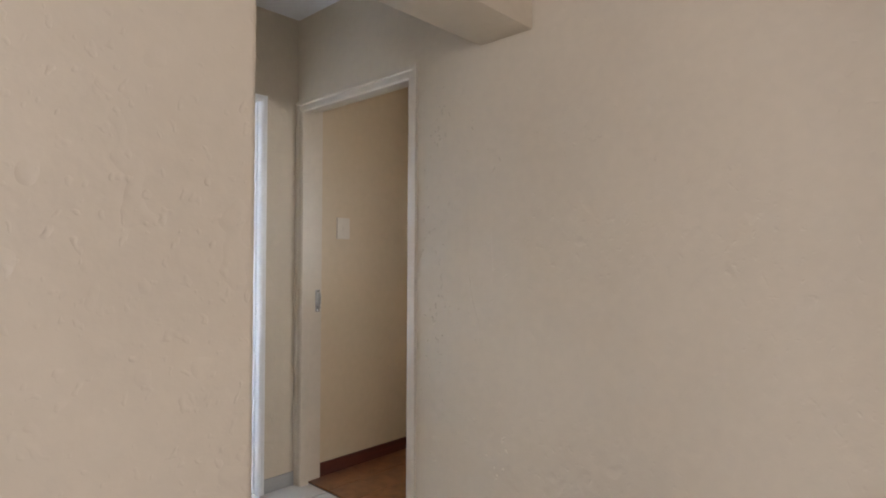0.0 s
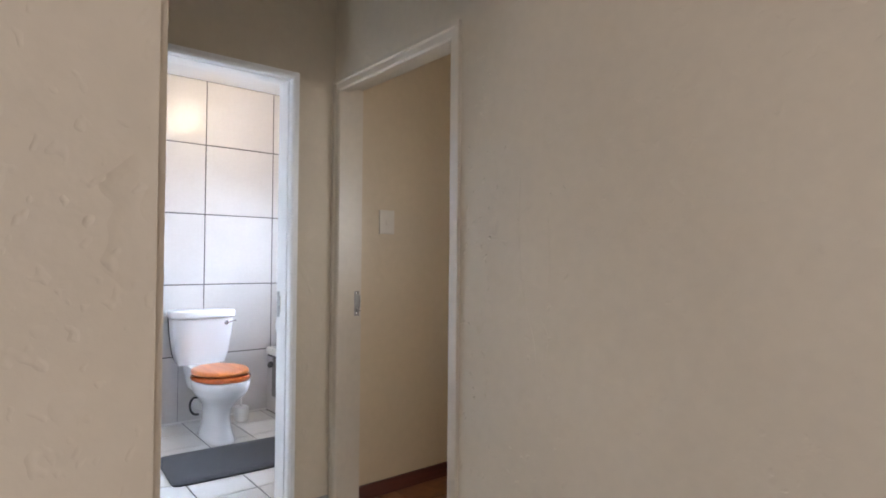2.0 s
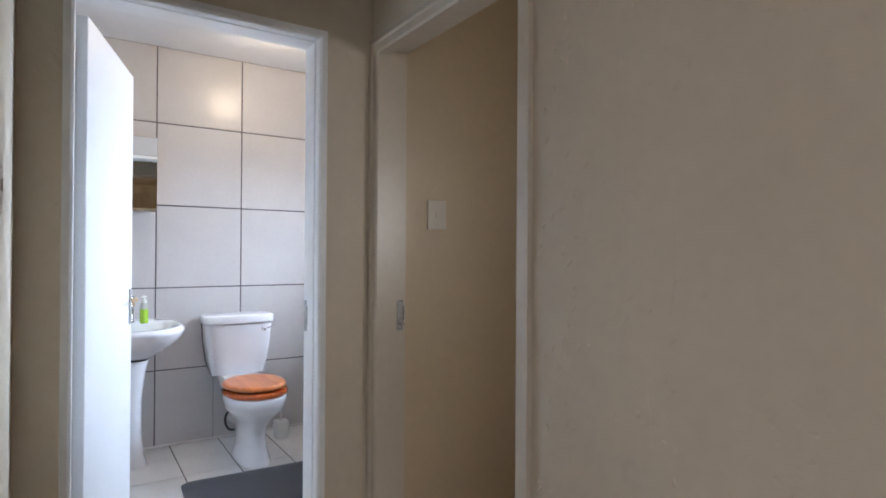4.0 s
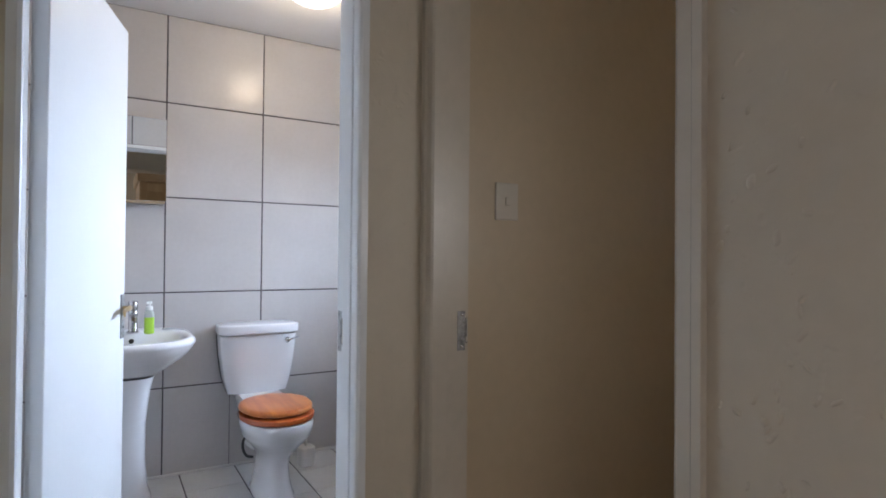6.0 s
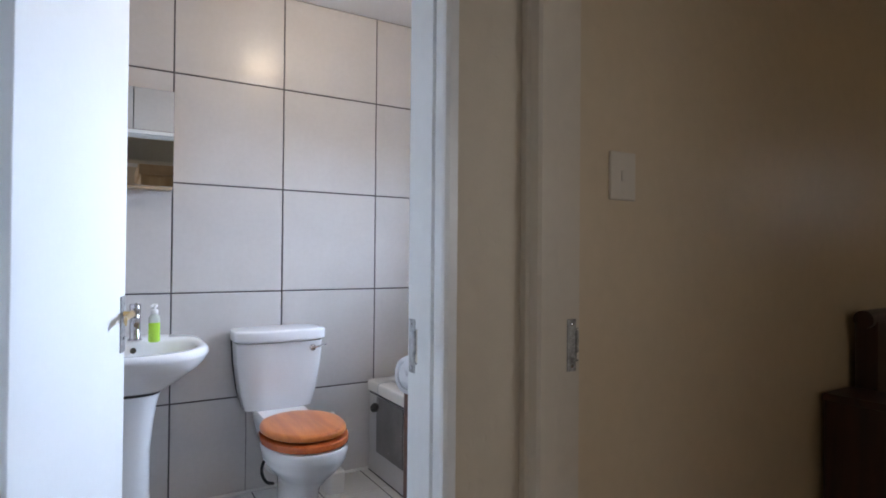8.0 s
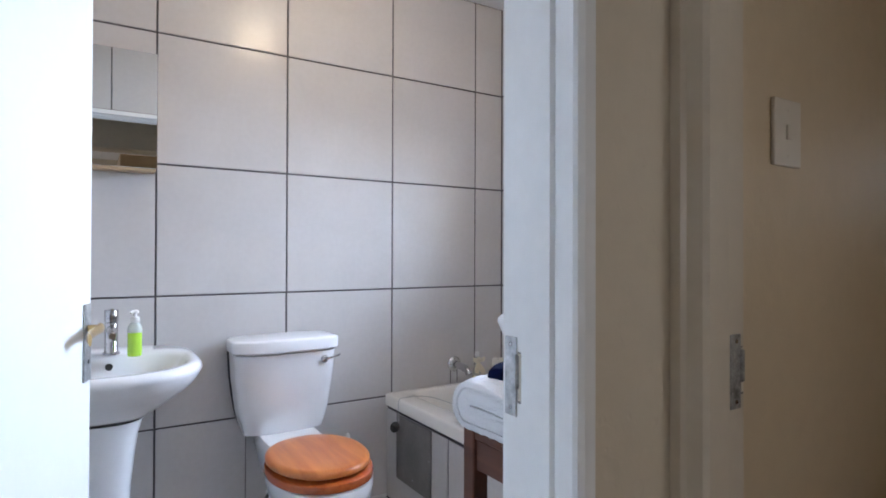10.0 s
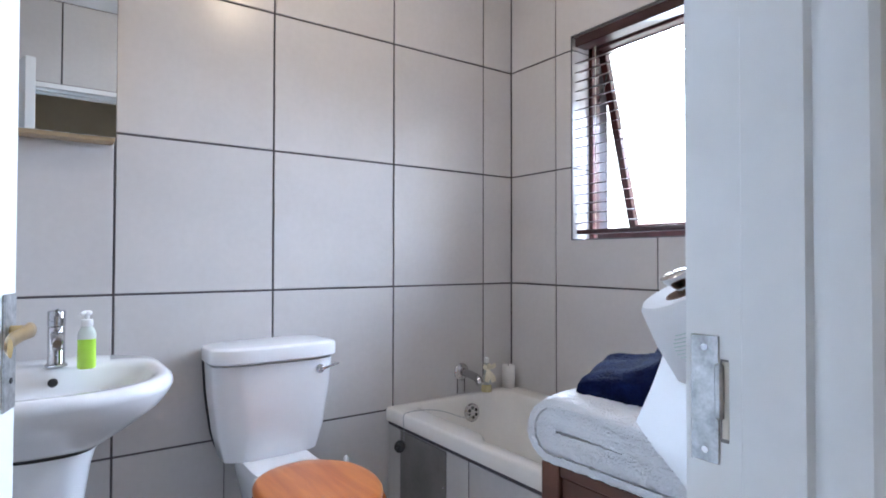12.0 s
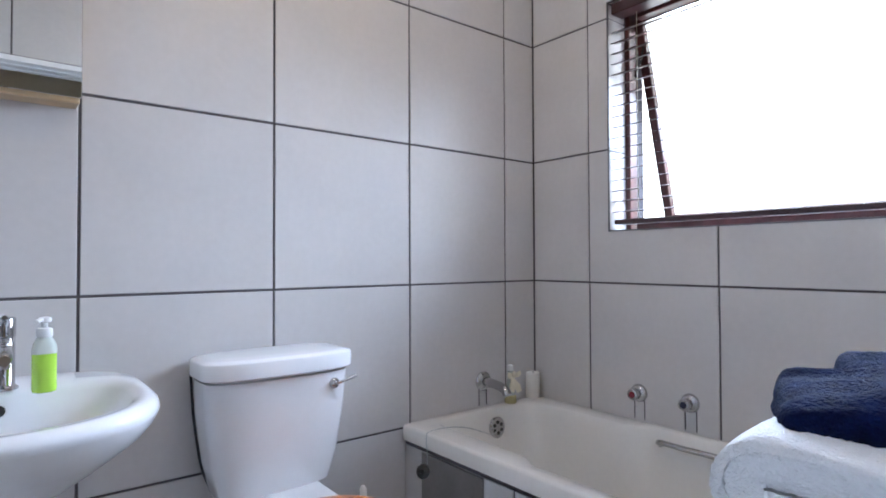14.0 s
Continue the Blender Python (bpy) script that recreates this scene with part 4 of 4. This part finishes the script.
lathe(bm, [(0.008, 0.10), (0.008, 0.33), (0.011, 0.34), (0.011, 0.39), (0.006, 0.40)], 12, Matrix.Translation((-5.47, 3.795, 0)) @ Matrix.Rotation(radians(-4), 4, "Y"))
part("handle", bm, M_PLASTIC, brush, "", True)

# bath mat with pile
bath_mat = thing("bath_mat", (-4.66, 3.50, 0.0), "charcoal grey bath mat on the tiled floor", "bath mat")
bm = bmesh.new()
loft(bm, [oval(0, 0, z, a, b, 14, 120) for z, a, b in ((0.001, 0.262, 0.418), (0.010, 0.265, 0.421), (0.016, 0.258, 0.414), (0.017, 0.20, 0.35))])
bmesh.ops.transform(bm, matrix=pose(-4.665, 3.495, 0, 0, 0, -3), verts=bm.verts[:])
part("woven_top", bm, M_MAT, bath_mat, "", True, 60)

# table with towels beside the door
table = thing("side_table", (-4.06, 3.8, 0.0), "small dark brown wooden table beside the bathroom door", "table")
TX0, TX1, TY0, TY1, TT = -4.252, -3.868, 3.572, 4.03, 0.790
bm = bmesh.new()
box(bm, TX0 + 0.004, TX1, TY0 + 0.004, TY1, TT - 0.022, TT, 0.004, 2)
part("tabletop", bm, M_TABLE, table)
for x in (TX0, TX1 - 0.042):
    for y in (TY0, TY1 - 0.042):
        bm = bmesh.new()
        box(bm, x, x + 0.042, y, y + 0.042, 0.0, TT - 0.002, 0.004, 2)
        part("leg", bm, M_TABLE, table)
for a in ((TX0 + 0.042, TX1 - 0.042, TY0 + 0.008, TY0 + 0.028), (TX0 + 0.042, TX1 - 0.042, TY1 - 0.028, TY1 - 0.008), (TX0 + 0.008, TX0 + 0.028, TY0 + 0.042, TY1 - 0.042), (TX1 - 0.028, TX1 - 0.008, TY0 + 0.042, TY1 - 0.042)):
    bm = bmesh.new()
    box(bm, *a, TT - 0.092, TT - 0.022, 0.002)
    part("apron", bm, M_TABLE, table)
bm = bmesh.new()
box(bm, TX0 + 0.01, TX1 - 0.01, TY0 + 0.01, TY1 - 0.01, 0.20, 0.218, 0.003)
part("shelf", bm, M_TABLE, table)


def folded(length, height, thick, turns, depth, wave, layers=None):
    """A cloth folded over itself: layers of a rounded strip, fold towards low x, axis along y."""
    bm = bmesh.new()
    ny, nl, na = 110, 80, 40
    for k in layers or range(turns):
        r = height / 2 - k * thick * 1.04
        inner = max(r - thick, 0.0006) if k < turns - 1 else 0.0008
        cx = -length / 2 + height / 2
        outline = []
        for rr in (r, inner):
            line = [(length / 2 - (length / 2 - cx) * i / nl, -rr) for i in range(nl)]
            line += [(cx - rr * math.sin(math.pi * i / na), -rr * math.cos(math.pi * i / na)) for i in range(na + 1)]
            line += [(cx + (length / 2 - cx) * (i + 1) / nl, rr) for i in range(nl)]
            outline.append(line)
        loop = outline[0] + outline[1][::-1]
        rings = []
        for j in range(ny + 1):
            v = j / ny
            y = depth * (v - 0.5)
            edge = 1 - 0.16 * (abs(2 * v - 1) ** 12)
            ring = []
            for x, z in loop:
                n = noise.noise(Vector((x * 6, y * 6, z * 5))) * wave
                f = noise.noise(Vector((x * 90, y * 90, z * 90 + k))) * 0.0020 + noise.noise(Vector((x * 200, y * 200, z * 200 + k))) * 0.0016
                ring.append(Vector((x + n * 0.6 + f * (x < cx), y + k * 0.004 * (1 - 2 * v) + n * 0.3 + 0.5 * f, height / 2 + z * edge + n * (0.3 + 0.7 * (z > 0)) + f)))
            rings.append(ring)
        loft(bm, rings)
    return bm


towel = thing("bath_towel", (-4.08, 3.79, TT), "thick white terry bath towel folded on the table", "towel")
for name, k in (("outer_layer", 0), ("inner_fold", 1)):
    bm = folded(0.39, 0.120, 0.015, 2, 0.49, 0.010, [k])
    bm.transform(pose(-4.075, 3.798, TT + 0.001, 0, 0, 3))
    part(name, bm, M_TOWEL, towel, "", True, 80)
cloth2 = thing("face_cloth", (-4.05, 3.82, TT + 0.107), "red cloth lying under the navy towels", "cloth")
bm = folded(0.17, 0.010, 0.0045, 1, 0.20, 0.003)
bm.transform(pose(-4.00, 3.752, TT + 0.1165, 0, 0, 22))
part("cloth", bm, M_RED, cloth2, "", True, 80)


def soft_slab(length, height, depth, grow, seed, x0=0.0, x1=1.0, proud=0.0):
    """A folded terry towel: a wedge that thickens along x, with rounded ends and edges and slack creases."""
    bm = bmesh.new()
    nx = max(6, int(120 * (x1 - x0)))
    rings = []
    for i in range(nx + 1):
        u = x0 + (x1 - x0) * i / nx
        x = length * (u - 0.5)
        end = max(1 - abs(2 * u - 1) ** 26, 0.03) ** 0.5
        h = height * (1 + grow * u) * (0.35 + 0.65 * end)
        ring = []
        for k in range(96):
            a = 2 * math.pi * k / 96
            c, s = math.cos(a), math.sin(a)
            y = (depth / 2 + proud) * (0.88 + 0.12 * end) * math.copysign(abs(c) ** 0.38, c)
            z = (h / 2 + proud) * math.copysign(abs(s) ** 0.75, s)
            y += 0.006 * math.sin(z / h * 8.0 + 5 * u) * (abs(c) > 0.6)
            n = noise.noise(Vector((x * 6, y * 12, seed))) * 0.022 + noise.noise(Vector((x * 15, y * 24, seed + 4))) * 0.008
            f = noise.noise(Vector((x * 120, y * 120, z * 120))) * 0.0018 + noise.noise(Vector((x * 240, y * 240, z * 240))) * 0.0012
            ring.append(Vector((x + 0.5 * f + 0.010 * noise.noise(Vector((y * 12, z * 12, seed + 9))), y + f + 0.008 * noise.noise(Vector((x * 9, z * 9, seed + 2))), h / 2 + z + n * (s > 0) * s + f * (s > -0.2))))
        rings.append(ring)
    loft(bm, rings)
    return bm


for l, h, d, grow, seed, at in ((0.36, 0.046, 0.20, 0.9, 2.0, pose(-4.068, 3.752, TT + 0.113, 6, 0, 22)), (0.33, 0.060, 0.15, 0.35, 7.0, pose(-4.052, 3.874, TT + 0.117, -2, 0, 14))):
    t = thing("hand_towel", at.translation, "navy blue terry hand towel folded on the white towel", "towel", "navy hand towels")
    bm = soft_slab(l, h, d, grow, seed)
    bm.transform(at)
    cloth = part("cloth", bm, M_NAVY, t, "", True, 80)
    for k in range(7):
        bm = soft_slab(l, h, d, grow, seed, 0.50 + 0.016 * k, 0.509 + 0.016 * k, 0.0018)
        bm.transform(at)
        part("woven_band", bm, M_NAVY, cloth, "", True, 80)

# toilet roll on a chrome holder beside the door frame
roll = thing("toilet_roll_holder", (-3.90, 3.48, 1.0), "white toilet roll on a chrome holder by the door", "toilet roll")
RM = pose(-3.893, 3.513, 1.016, 22, -16, 0)
bm = bmesh.new()
seg = 40
rings = []
for r, z in ((0.022, 0.004), (0.049, 0.0), (0.053, 0.004), (0.056, 0.05), (0.054, 0.096), (0.050, 0.101), (0.022, 0.098)):
    rings.append([RM @ Vector(((r + 0.0015 * noise.noise(Vector((3 * math.cos(a), 3 * math.sin(a), z * 30)))) * math.cos(a), r * math.sin(a), z)) for a in [2 * math.pi * i / seg for i in range(seg)]])
loft(bm, rings + [rings[0]], False, False)
rl = part("roll", bm, M_PAPER, roll, "white tissue roll", True, 50)
for k in range(9):
    bm = bmesh.new()
    z = 0.030 + 0.0045 * k
    a0, w = radians(-75), radians(10 + 14 * math.sin(math.pi * (k + 1) / 10))
    loft(bm, [[RM @ Vector((rr * math.cos(a), rr * math.sin(a), z + dz)) for rr, dz in ((0.0563, 0), (0.0568, 0.0006), (0.0563, 0.0012))] for a in [a0 - w + 2 * w * i / 6 for i in range(7)]])
    part("print_mark", bm, M_PRINT, rl, "faint green printed line")
bm = bmesh.new()
lathe(bm, [(0.0215, 0.003), (0.0215, 0.0985), (0.020, 0.0985), (0.020, 0.003)], 28, RM)
part("core", bm, M_CARD, rl, "brown card core", True)
bm = bmesh.new()
lathe(bm, [(0.006, -0.02), (0.006, 0.104), (0.008, 0.106), (0.0165, 0.118), (0.018, 0.122), (0.013, 0.124)], 20, RM)
part("spindle", bm, M_CHROME, roll, "chrome spindle with a flared end", True)
bm = bmesh.new()
tube(bm, [RM @ Vector((0, 0, -0.018)), (-3.88, 3.47, 0.975), (XHB - 0.002, 3.468, 0.972)], 0.007)
lathe(bm, [(0.024, 0), (0.024, 0.004), (0.012, 0.010)], 20, Matrix.Translation((XHB, 3.468, 0.972)) @ Matrix.Rotation(radians(-90), 4, "Y"))
part("bracket", bm, M_CHROME, roll, "", True)
bm = bmesh.new()
rows = []
for i in range(15):
    v = i / 14
    rows.append([Vector((-3.952 + 0.060 * u - 0.050 * v * (1 - 0.6 * u), 3.492 - 0.012 * u + 0.012 * v + 0.004 * math.sin(5 * u + 4 * v), 1.035 - (0.110 + 0.08 * u) * v)) for u in [j / 10 for j in range(11)]])
for a, b in zip(rows, rows[1:]):
    for i in range(10):
        bm.faces.new([bm.verts.new(p) for p in (a[i], a[i + 1], b[i + 1], b[i])])
bmesh.ops.remove_doubles(bm, verts=bm.verts[:], dist=0.0001)
bmesh.ops.solidify(bm, geom=bm.faces[:], thickness=0.0012)
part("loose_sheet", bm, M_PAPER, roll, "loose hanging sheet of tissue", True, 60)

# ceiling lamp
lampo = thing("ceiling_lamp", (-4.86, 3.62, CEIL), "round white glass dome ceiling lamp, lit", "ceiling lamp")
bm = bmesh.new()
lathe(bm, [(0.17, 0), (0.17, -0.014), (0.155, -0.016)], 40, Matrix.Translation((-4.86, 3.62, CEIL - 0.001)))
part("base", bm, M_PLASTIC, lampo, "", True)
bm = bmesh.new()
lathe(bm, [(0.150 * math.cos(radians(a)), -0.016 - 0.095 * math.sin(radians(a))) for a in range(0, 90, 9)], 40, Matrix.Translation((-4.86, 3.62, CEIL)))
dome = part("shade", bm, M_LAMP, lampo, "glowing opal glass dome", True)
dome.visible_shadow = False
for a in (0, 120, 240):
    bm = bmesh.new()
    c = Vector((-4.86 + 0.156 * math.cos(radians(a + 200)), 3.62 + 0.156 * math.sin(radians(a + 200)), CEIL - 0.022))
    lathe(bm, [(0.006, -0.01), (0.007, 0.0), (0.006, 0.01)], 10, Matrix.Translation(c))
    part("clip", bm, M_CHROME, lampo, "", True)


# ---- hall and bedroom things ----
def light_switch(m, label):
    """A white switch plate: z up, face towards +x of m."""
    s = new("light_switch")
    s.matrix_basis = m
    tagged(s, label, "light switch")
    bm = bmesh.new()
    box(bm, 0.0, 0.009, -0.046, 0.046, -0.062, 0.062, 0.003, 2)
    bm.transform(m)
    part("plate", bm, M_IVORY, s)
    bm = bmesh.new()
    box(bm, 0.009, 0.013, -0.009, 0.009, -0.014, 0.014, 0.002, 2)
    bm.transform(m)
    part("rocker", bm, M_IVORY, s)
    for z in (-0.042, 0.042):
        bm = bmesh.new()
        lathe(bm, [(0.003, 0.0088), (0.003, 0.0098)], 8, m @ Matrix.Translation((0, 0, z)) @ Matrix.Rotation(radians(90), 4, "Y"))
        part("screw", bm, M_IVORY, s)


light_switch(pose(-3.69, 3.908, 1.424), "white plastic light switch on the bedroom wall")
light_switch(pose(-3.24, YH, 1.41, 0, 0, 90), "white plastic light switch on the hall wall")

bed = thing("bed_headboard", (-3.63, 5.5, 0.0), "dark mahogany bed headboard against the bedroom wall", "headboard")
for y in (5.10, 6.3):
    bm = bmesh.new()
    box(bm, -3.672, -3.600, y, y + 0.075, 0.0, 1.0, 0.006, 2)
    part("post", bm, M_BED, bed)
bm = bmesh.new()
tube(bm, [(-3.632, 5.075, 1.002), (-3.632, 5.2, 1.005), (-3.632, 6.0, 1.005), (-3.632, 6.39, 1.002)], 0.032, 16)
part("top_rail", bm, M_BED, bed, "rounded red-brown top rail", True)
bm = bmesh.new()
box(bm, -3.65, -3.62, 5.175, 6.30, 0.35, 0.975, 0.003)
part("back_panel", bm, M_BEDDARK, bed, "nearly black back panel")
stand = thing("bedside_cabinet", (-3.5, 4.86, 0.0), "dark wooden bedside cabinet in the dim bedroom", "bedside cabinet")
bm = bmesh.new()
box(bm, -3.672, -3.33, 4.885, 5.075, 0.0, 0.735, 0.004, 2)
part("body", bm, M_BED, stand)
bm = bmesh.new()
box(bm, -3.674, -3.32, 4.875, 5.08, 0.735, 0.76, 0.005, 2)
part("top", bm, M_BED, stand)

cupboard = thing("wardrobe", (-0.05, 3.36, 0.0), "tall pale pine cupboard with a lighter cornice in the lobby", "wardrobe")
bm = bmesh.new()
box(bm, -0.58, 0.50, 3.135, YR - 0.012, 0.0, 2.19, 0.003)
part("body", bm, M_PINE, cupboard)
bm = bmesh.new()
box(bm, -0.61, 0.53, 3.105, YR - 0.012, 2.19, 2.33, 0.012, 2)
part("cornice", bm, M_CABINET, cupboard, "lighter wooden cornice")
bm = bmesh.new()
box(bm, -0.598, -0.5815, 3.150, YR - 0.03, 0.10, 2.16, 0.003, 2)
panel_door = part("end_door", bm, M_PINE, cupboard)
for z0, z1 in ((0.20, 1.0), (1.12, 2.06)):
    bm = bmesh.new()
    box(bm, -0.606, -0.5985, 3.215, YR - 0.095, z0, z1, 0.005, 2)
    part("raised_panel", bm, M_PINE, panel_door)
bm = bmesh.new()
lathe(bm, [(0.006, 0), (0.006, 0.012), (0.014, 0.02), (0.012, 0.028)], 14, Matrix.Translation((-0.598, 3.18, 1.05)) @ Matrix.Rotation(radians(-90), 4, "Y"))
part("knob", bm, M_PINE, panel_door, "", True)


# ---- tiles and planks ----
def tile_mesh(w, h, t, bevel=0.0016):
    """One tile, w by h, standing in the local xz plane with its face towards -y."""
    bm = bmesh.new()
    box(bm, -w / 2, w / 2, 0, t, -h / 2, h / 2)
    edges = [e for e in bm.edges if all(v.co.y < t / 2 for v in e.verts)]
    bmesh.ops.bevel(bm, geom=edges, offset=bevel, segments=1, affect="EDGES")
    bmesh.ops.recalc_face_normals(bm, faces=bm.faces[:])
    me = bpy.data.meshes.new("tile")
    bm.to_mesh(me)
    bm.free()
    return me


MESHES = {}


def lay_tiles(parent, us, vs, gap, t, mat, m, hole=None, name="tile", extra=()):
    """Tiles between the joint lines us and vs; m takes (u, depth, v) to the world. Cuts them round a hole."""
    cells = [(u0, u1, v0, v1) for u0, u1 in zip(us, us[1:]) for v0, v1 in zip(vs, vs[1:])]
    for u0, u1, v0, v1 in cells:
        g = gap / 2
        rect = (u0 + g, u1 - g, v0 + g, v1 - g)
        if hole and rect[0] < hole[1] and rect[1] > hole[0] and rect[2] < hole[3] and rect[3] > hole[2]:
            bm = bmesh.new()
            gu = sorted({rect[0], rect[1], *[h for h in hole[:2] if rect[0] < h < rect[1]]})
            gv = sorted({rect[2], rect[3], *[h for h in hole[2:] if rect[2] < h < rect[3]]})
            for a, b in zip(gu, gu[1:]):
                for c, d in zip(gv, gv[1:]):
                    if not (hole[0] - 1e-6 <= a and b <= hole[1] + 1e-6 and hole[2] - 1e-6 <= c and d <= hole[3] + 1e-6):
                        bm.faces.new([bm.verts.new((x, 0, z)) for x, z in ((a, c), (b, c), (b, d), (a, d))])
            if not bm.faces:
                bm.free()
                continue
            bmesh.ops.remove_doubles(bm, verts=bm.verts[:], dist=1e-5)
            bmesh.ops.dissolve_faces(bm, faces=bm.faces[:])
            bm.normal_update()
            out = bmesh.ops.extrude_face_region(bm, geom=bm.faces[:])
            bmesh.ops.translate(bm, vec=(0, t, 0), verts=[v for v in out["geom"] if isinstance(v, bmesh.types.BMVert)])
            bmesh.ops.recalc_face_normals(bm, faces=bm.faces[:])
            me = bpy.data.meshes.new(name)
            bm.to_mesh(me)
            bm.free()
            at = m
        else:
            key = (round(rect[1] - rect[0], 4), round(rect[3] - rect[2], 4), t, mat.name)
            if key not in MESHES:
                MESHES[key] = tile_mesh(key[0], key[1], t)
            me = MESHES[key]
            at = m @ Matrix.Translation(((rect[0] + rect[1]) / 2, 0, (rect[2] + rect[3]) / 2)) @ pose(0, random.uniform(-0.0004, 0.0004), 0, random.uniform(-0.12, 0.12), 0, random.uniform(-0.12, 0.12))
        if not me.materials:
            me.materials.append(mat)
        ob = new(name, me)
        ob.parent = parent
        ob.matrix_basis = at


ZS = [0.0, 0.493, 1.023, 1.555, 2.084, CEIL]
GAP = 0.0075
# frames of reference: local x along the wall, local y into the wall, local z up
BACK = Matrix(((0, -1, 0, XB), (1, 0, 0, 0), (0, 0, 1, 0), (0, 0, 0, 1)))
WIND = Matrix(((1, 0, 0, 0), (0, 1, 0, YW), (0, 0, 1, 0), (0, 0, 0, 1)))
lay_tiles(wall_back, [YL, 2.510, 3.041, 3.568, 4.098, 4.603, YW], ZS[1:], GAP, TH, M_TILE, BACK)
lay_tiles(wall_back, [YL, 2.510, 3.041, 3.397], ZS[:2], GAP, TH, M_TILE, BACK)
lay_tiles(wall_back, [3.3925, 4.098, 4.603, YW], ZS[:2], GAP, TH, M_TILE, BACK)
lay_tiles(wall_window, [XB, -5.362, -4.833, -4.302, XHB], ZS, GAP, TH, M_TILE, WIND, (WX0, WX1, WZ0, WZ1))
BASN = Matrix(((-1, 0, 0, 0), (0, -1, 0, YL), (0, 0, 1, 0), (0, 0, 0, 1)))
lay_tiles(wall_basin, [-XHB, 4.25, 4.78, 5.31, -XB], ZS, GAP, TH, M_TILE, BASN)
DOOR = Matrix(((0, 1, 0, XHB - TH), (-1, 0, 0, 0), (0, 0, 1, 0), (0, 0, 0, 1)))
for y0, y1, z0, z1 in ((D1R + 0.036, YW, 0.0, CEIL), (YL, D1L - 0.036, 0.0, CEIL), (D1L - 0.036, D1R + 0.036, D1T + 0.036, CEIL)):
    bm = bmesh.new()
    box(bm, XHB - 0.0014, XHB - 0.0003, y0, y1, z0, z1)
    part("grout", bm, M_GROUT, wall_door, "dark grout between the tiles")
lay_tiles(wall_door, [-YW, -4.42, -3.90, -(D1R + 0.034)], ZS, GAP, TH, M_TILE, DOOR)
lay_tiles(wall_door, [-(D1L - 0.034), -YL], ZS, GAP, TH, M_TILE, DOOR)
lay_tiles(wall_door, [-(D1R + 0.034), -2.93, -(D1L - 0.034)], [D1T + 0.034, CEIL], GAP, TH, M_TILE, DOOR)
# window reveal
DEEP = 0.115
SILL = Matrix(((1, 0, 0, 0), (0, 0, 1, YW), (0, -1, 0, WZ0), (0, 0, 0, 1)))
lay_tiles(wall_window, [WX0, -4.833, WX1], [0.0, DEEP], 0.003, TH, M_TILE, SILL)
HEAD = Matrix(((1, 0, 0, 0), (0, 0, 1, YW), (0, 1, 0, WZ1), (0, 0, 0, 1)))
lay_tiles(wall_window, [WX0, -4.833, WX1], [0.0, DEEP], 0.003, TH, M_TILE, HEAD)
LEFT = Matrix(((0, -1, 0, WX0), (1, 0, 0, YW), (0, 0, 1, 0), (0, 0, 0, 1)))
lay_tiles(wall_window, [0.0, DEEP], [WZ0, 1.550, 2.084, WZ1], 0.004, TH, M_TILE, LEFT)
RIGHT = Matrix(((0, 1, 0, WX1), (1, 0, 0, YW), (0, 0, 1, 0), (0, 0, 0, 1)))
lay_tiles(wall_window, [0.0, DEEP], [WZ0, 1.550, 2.084, WZ1], 0.004, TH, M_TILE, RIGHT)
# bath panel
PANL = Matrix(((1, 0, 0, 0), (0, 1, 0, 4.072), (0, 0, 1, 0), (0, 0, 0, 1)))
lay_tiles(panel, [XB, -5.103, -4.57, -4.04, XHB], [0.0, 0.438], GAP, TH, M_TILE, PANL)
# floors
FLOR = Matrix(((1, 0, 0, 0), (0, 0, 1, 0), (0, -1, 0, 0), (0, 0, 0, 1)))
fy = [YL] + [2.535 + 0.2975 * k for k in range(6)]
fx = [XB] + [-5.38 + 0.30 * k for k in range(6)]
lay_tiles(floor_tiled, fx[:6] + [-3.78], [y for y in fy if y < 4.06] + [4.072], 0.007, TH, M_FTILE, FLOR, name="floor_tile")
hx = [-3.78 + 0.30 * k for k in range(19)]
hy = [YH + 0.289 * k for k in range(5)]
lay_tiles(floor_tiled, hx[:7], hy[:4] + [3.665], 0.007, TH, M_FTILE, FLOR, name="floor_tile")
lay_tiles(floor_tiled, [XC + 0.30 * k for k in range(13)], [YS + 0.3 * k for k in range(15)] + [YR], 0.007, TH, M_FTILE, FLOR, name="floor_tile")
PLNK = Matrix(((1, 0, 0, 0), (0, 0, 1, 0), (0, -1, 0, 0), (0, 0, 0, 1)))
for k in range(17):
    x = XH + 0.012 + 0.195 * k
    off = 0.3 + 0.43 * (k % 3)
    ys = [3.678, 3.678 + off, 3.678 + off + 1.25, BY]
    lay_tiles(floor_bed, [x, min(x + 0.195, BX)], ys, 0.0015, TH, M_FLOORWOOD, PLNK, name="plank")
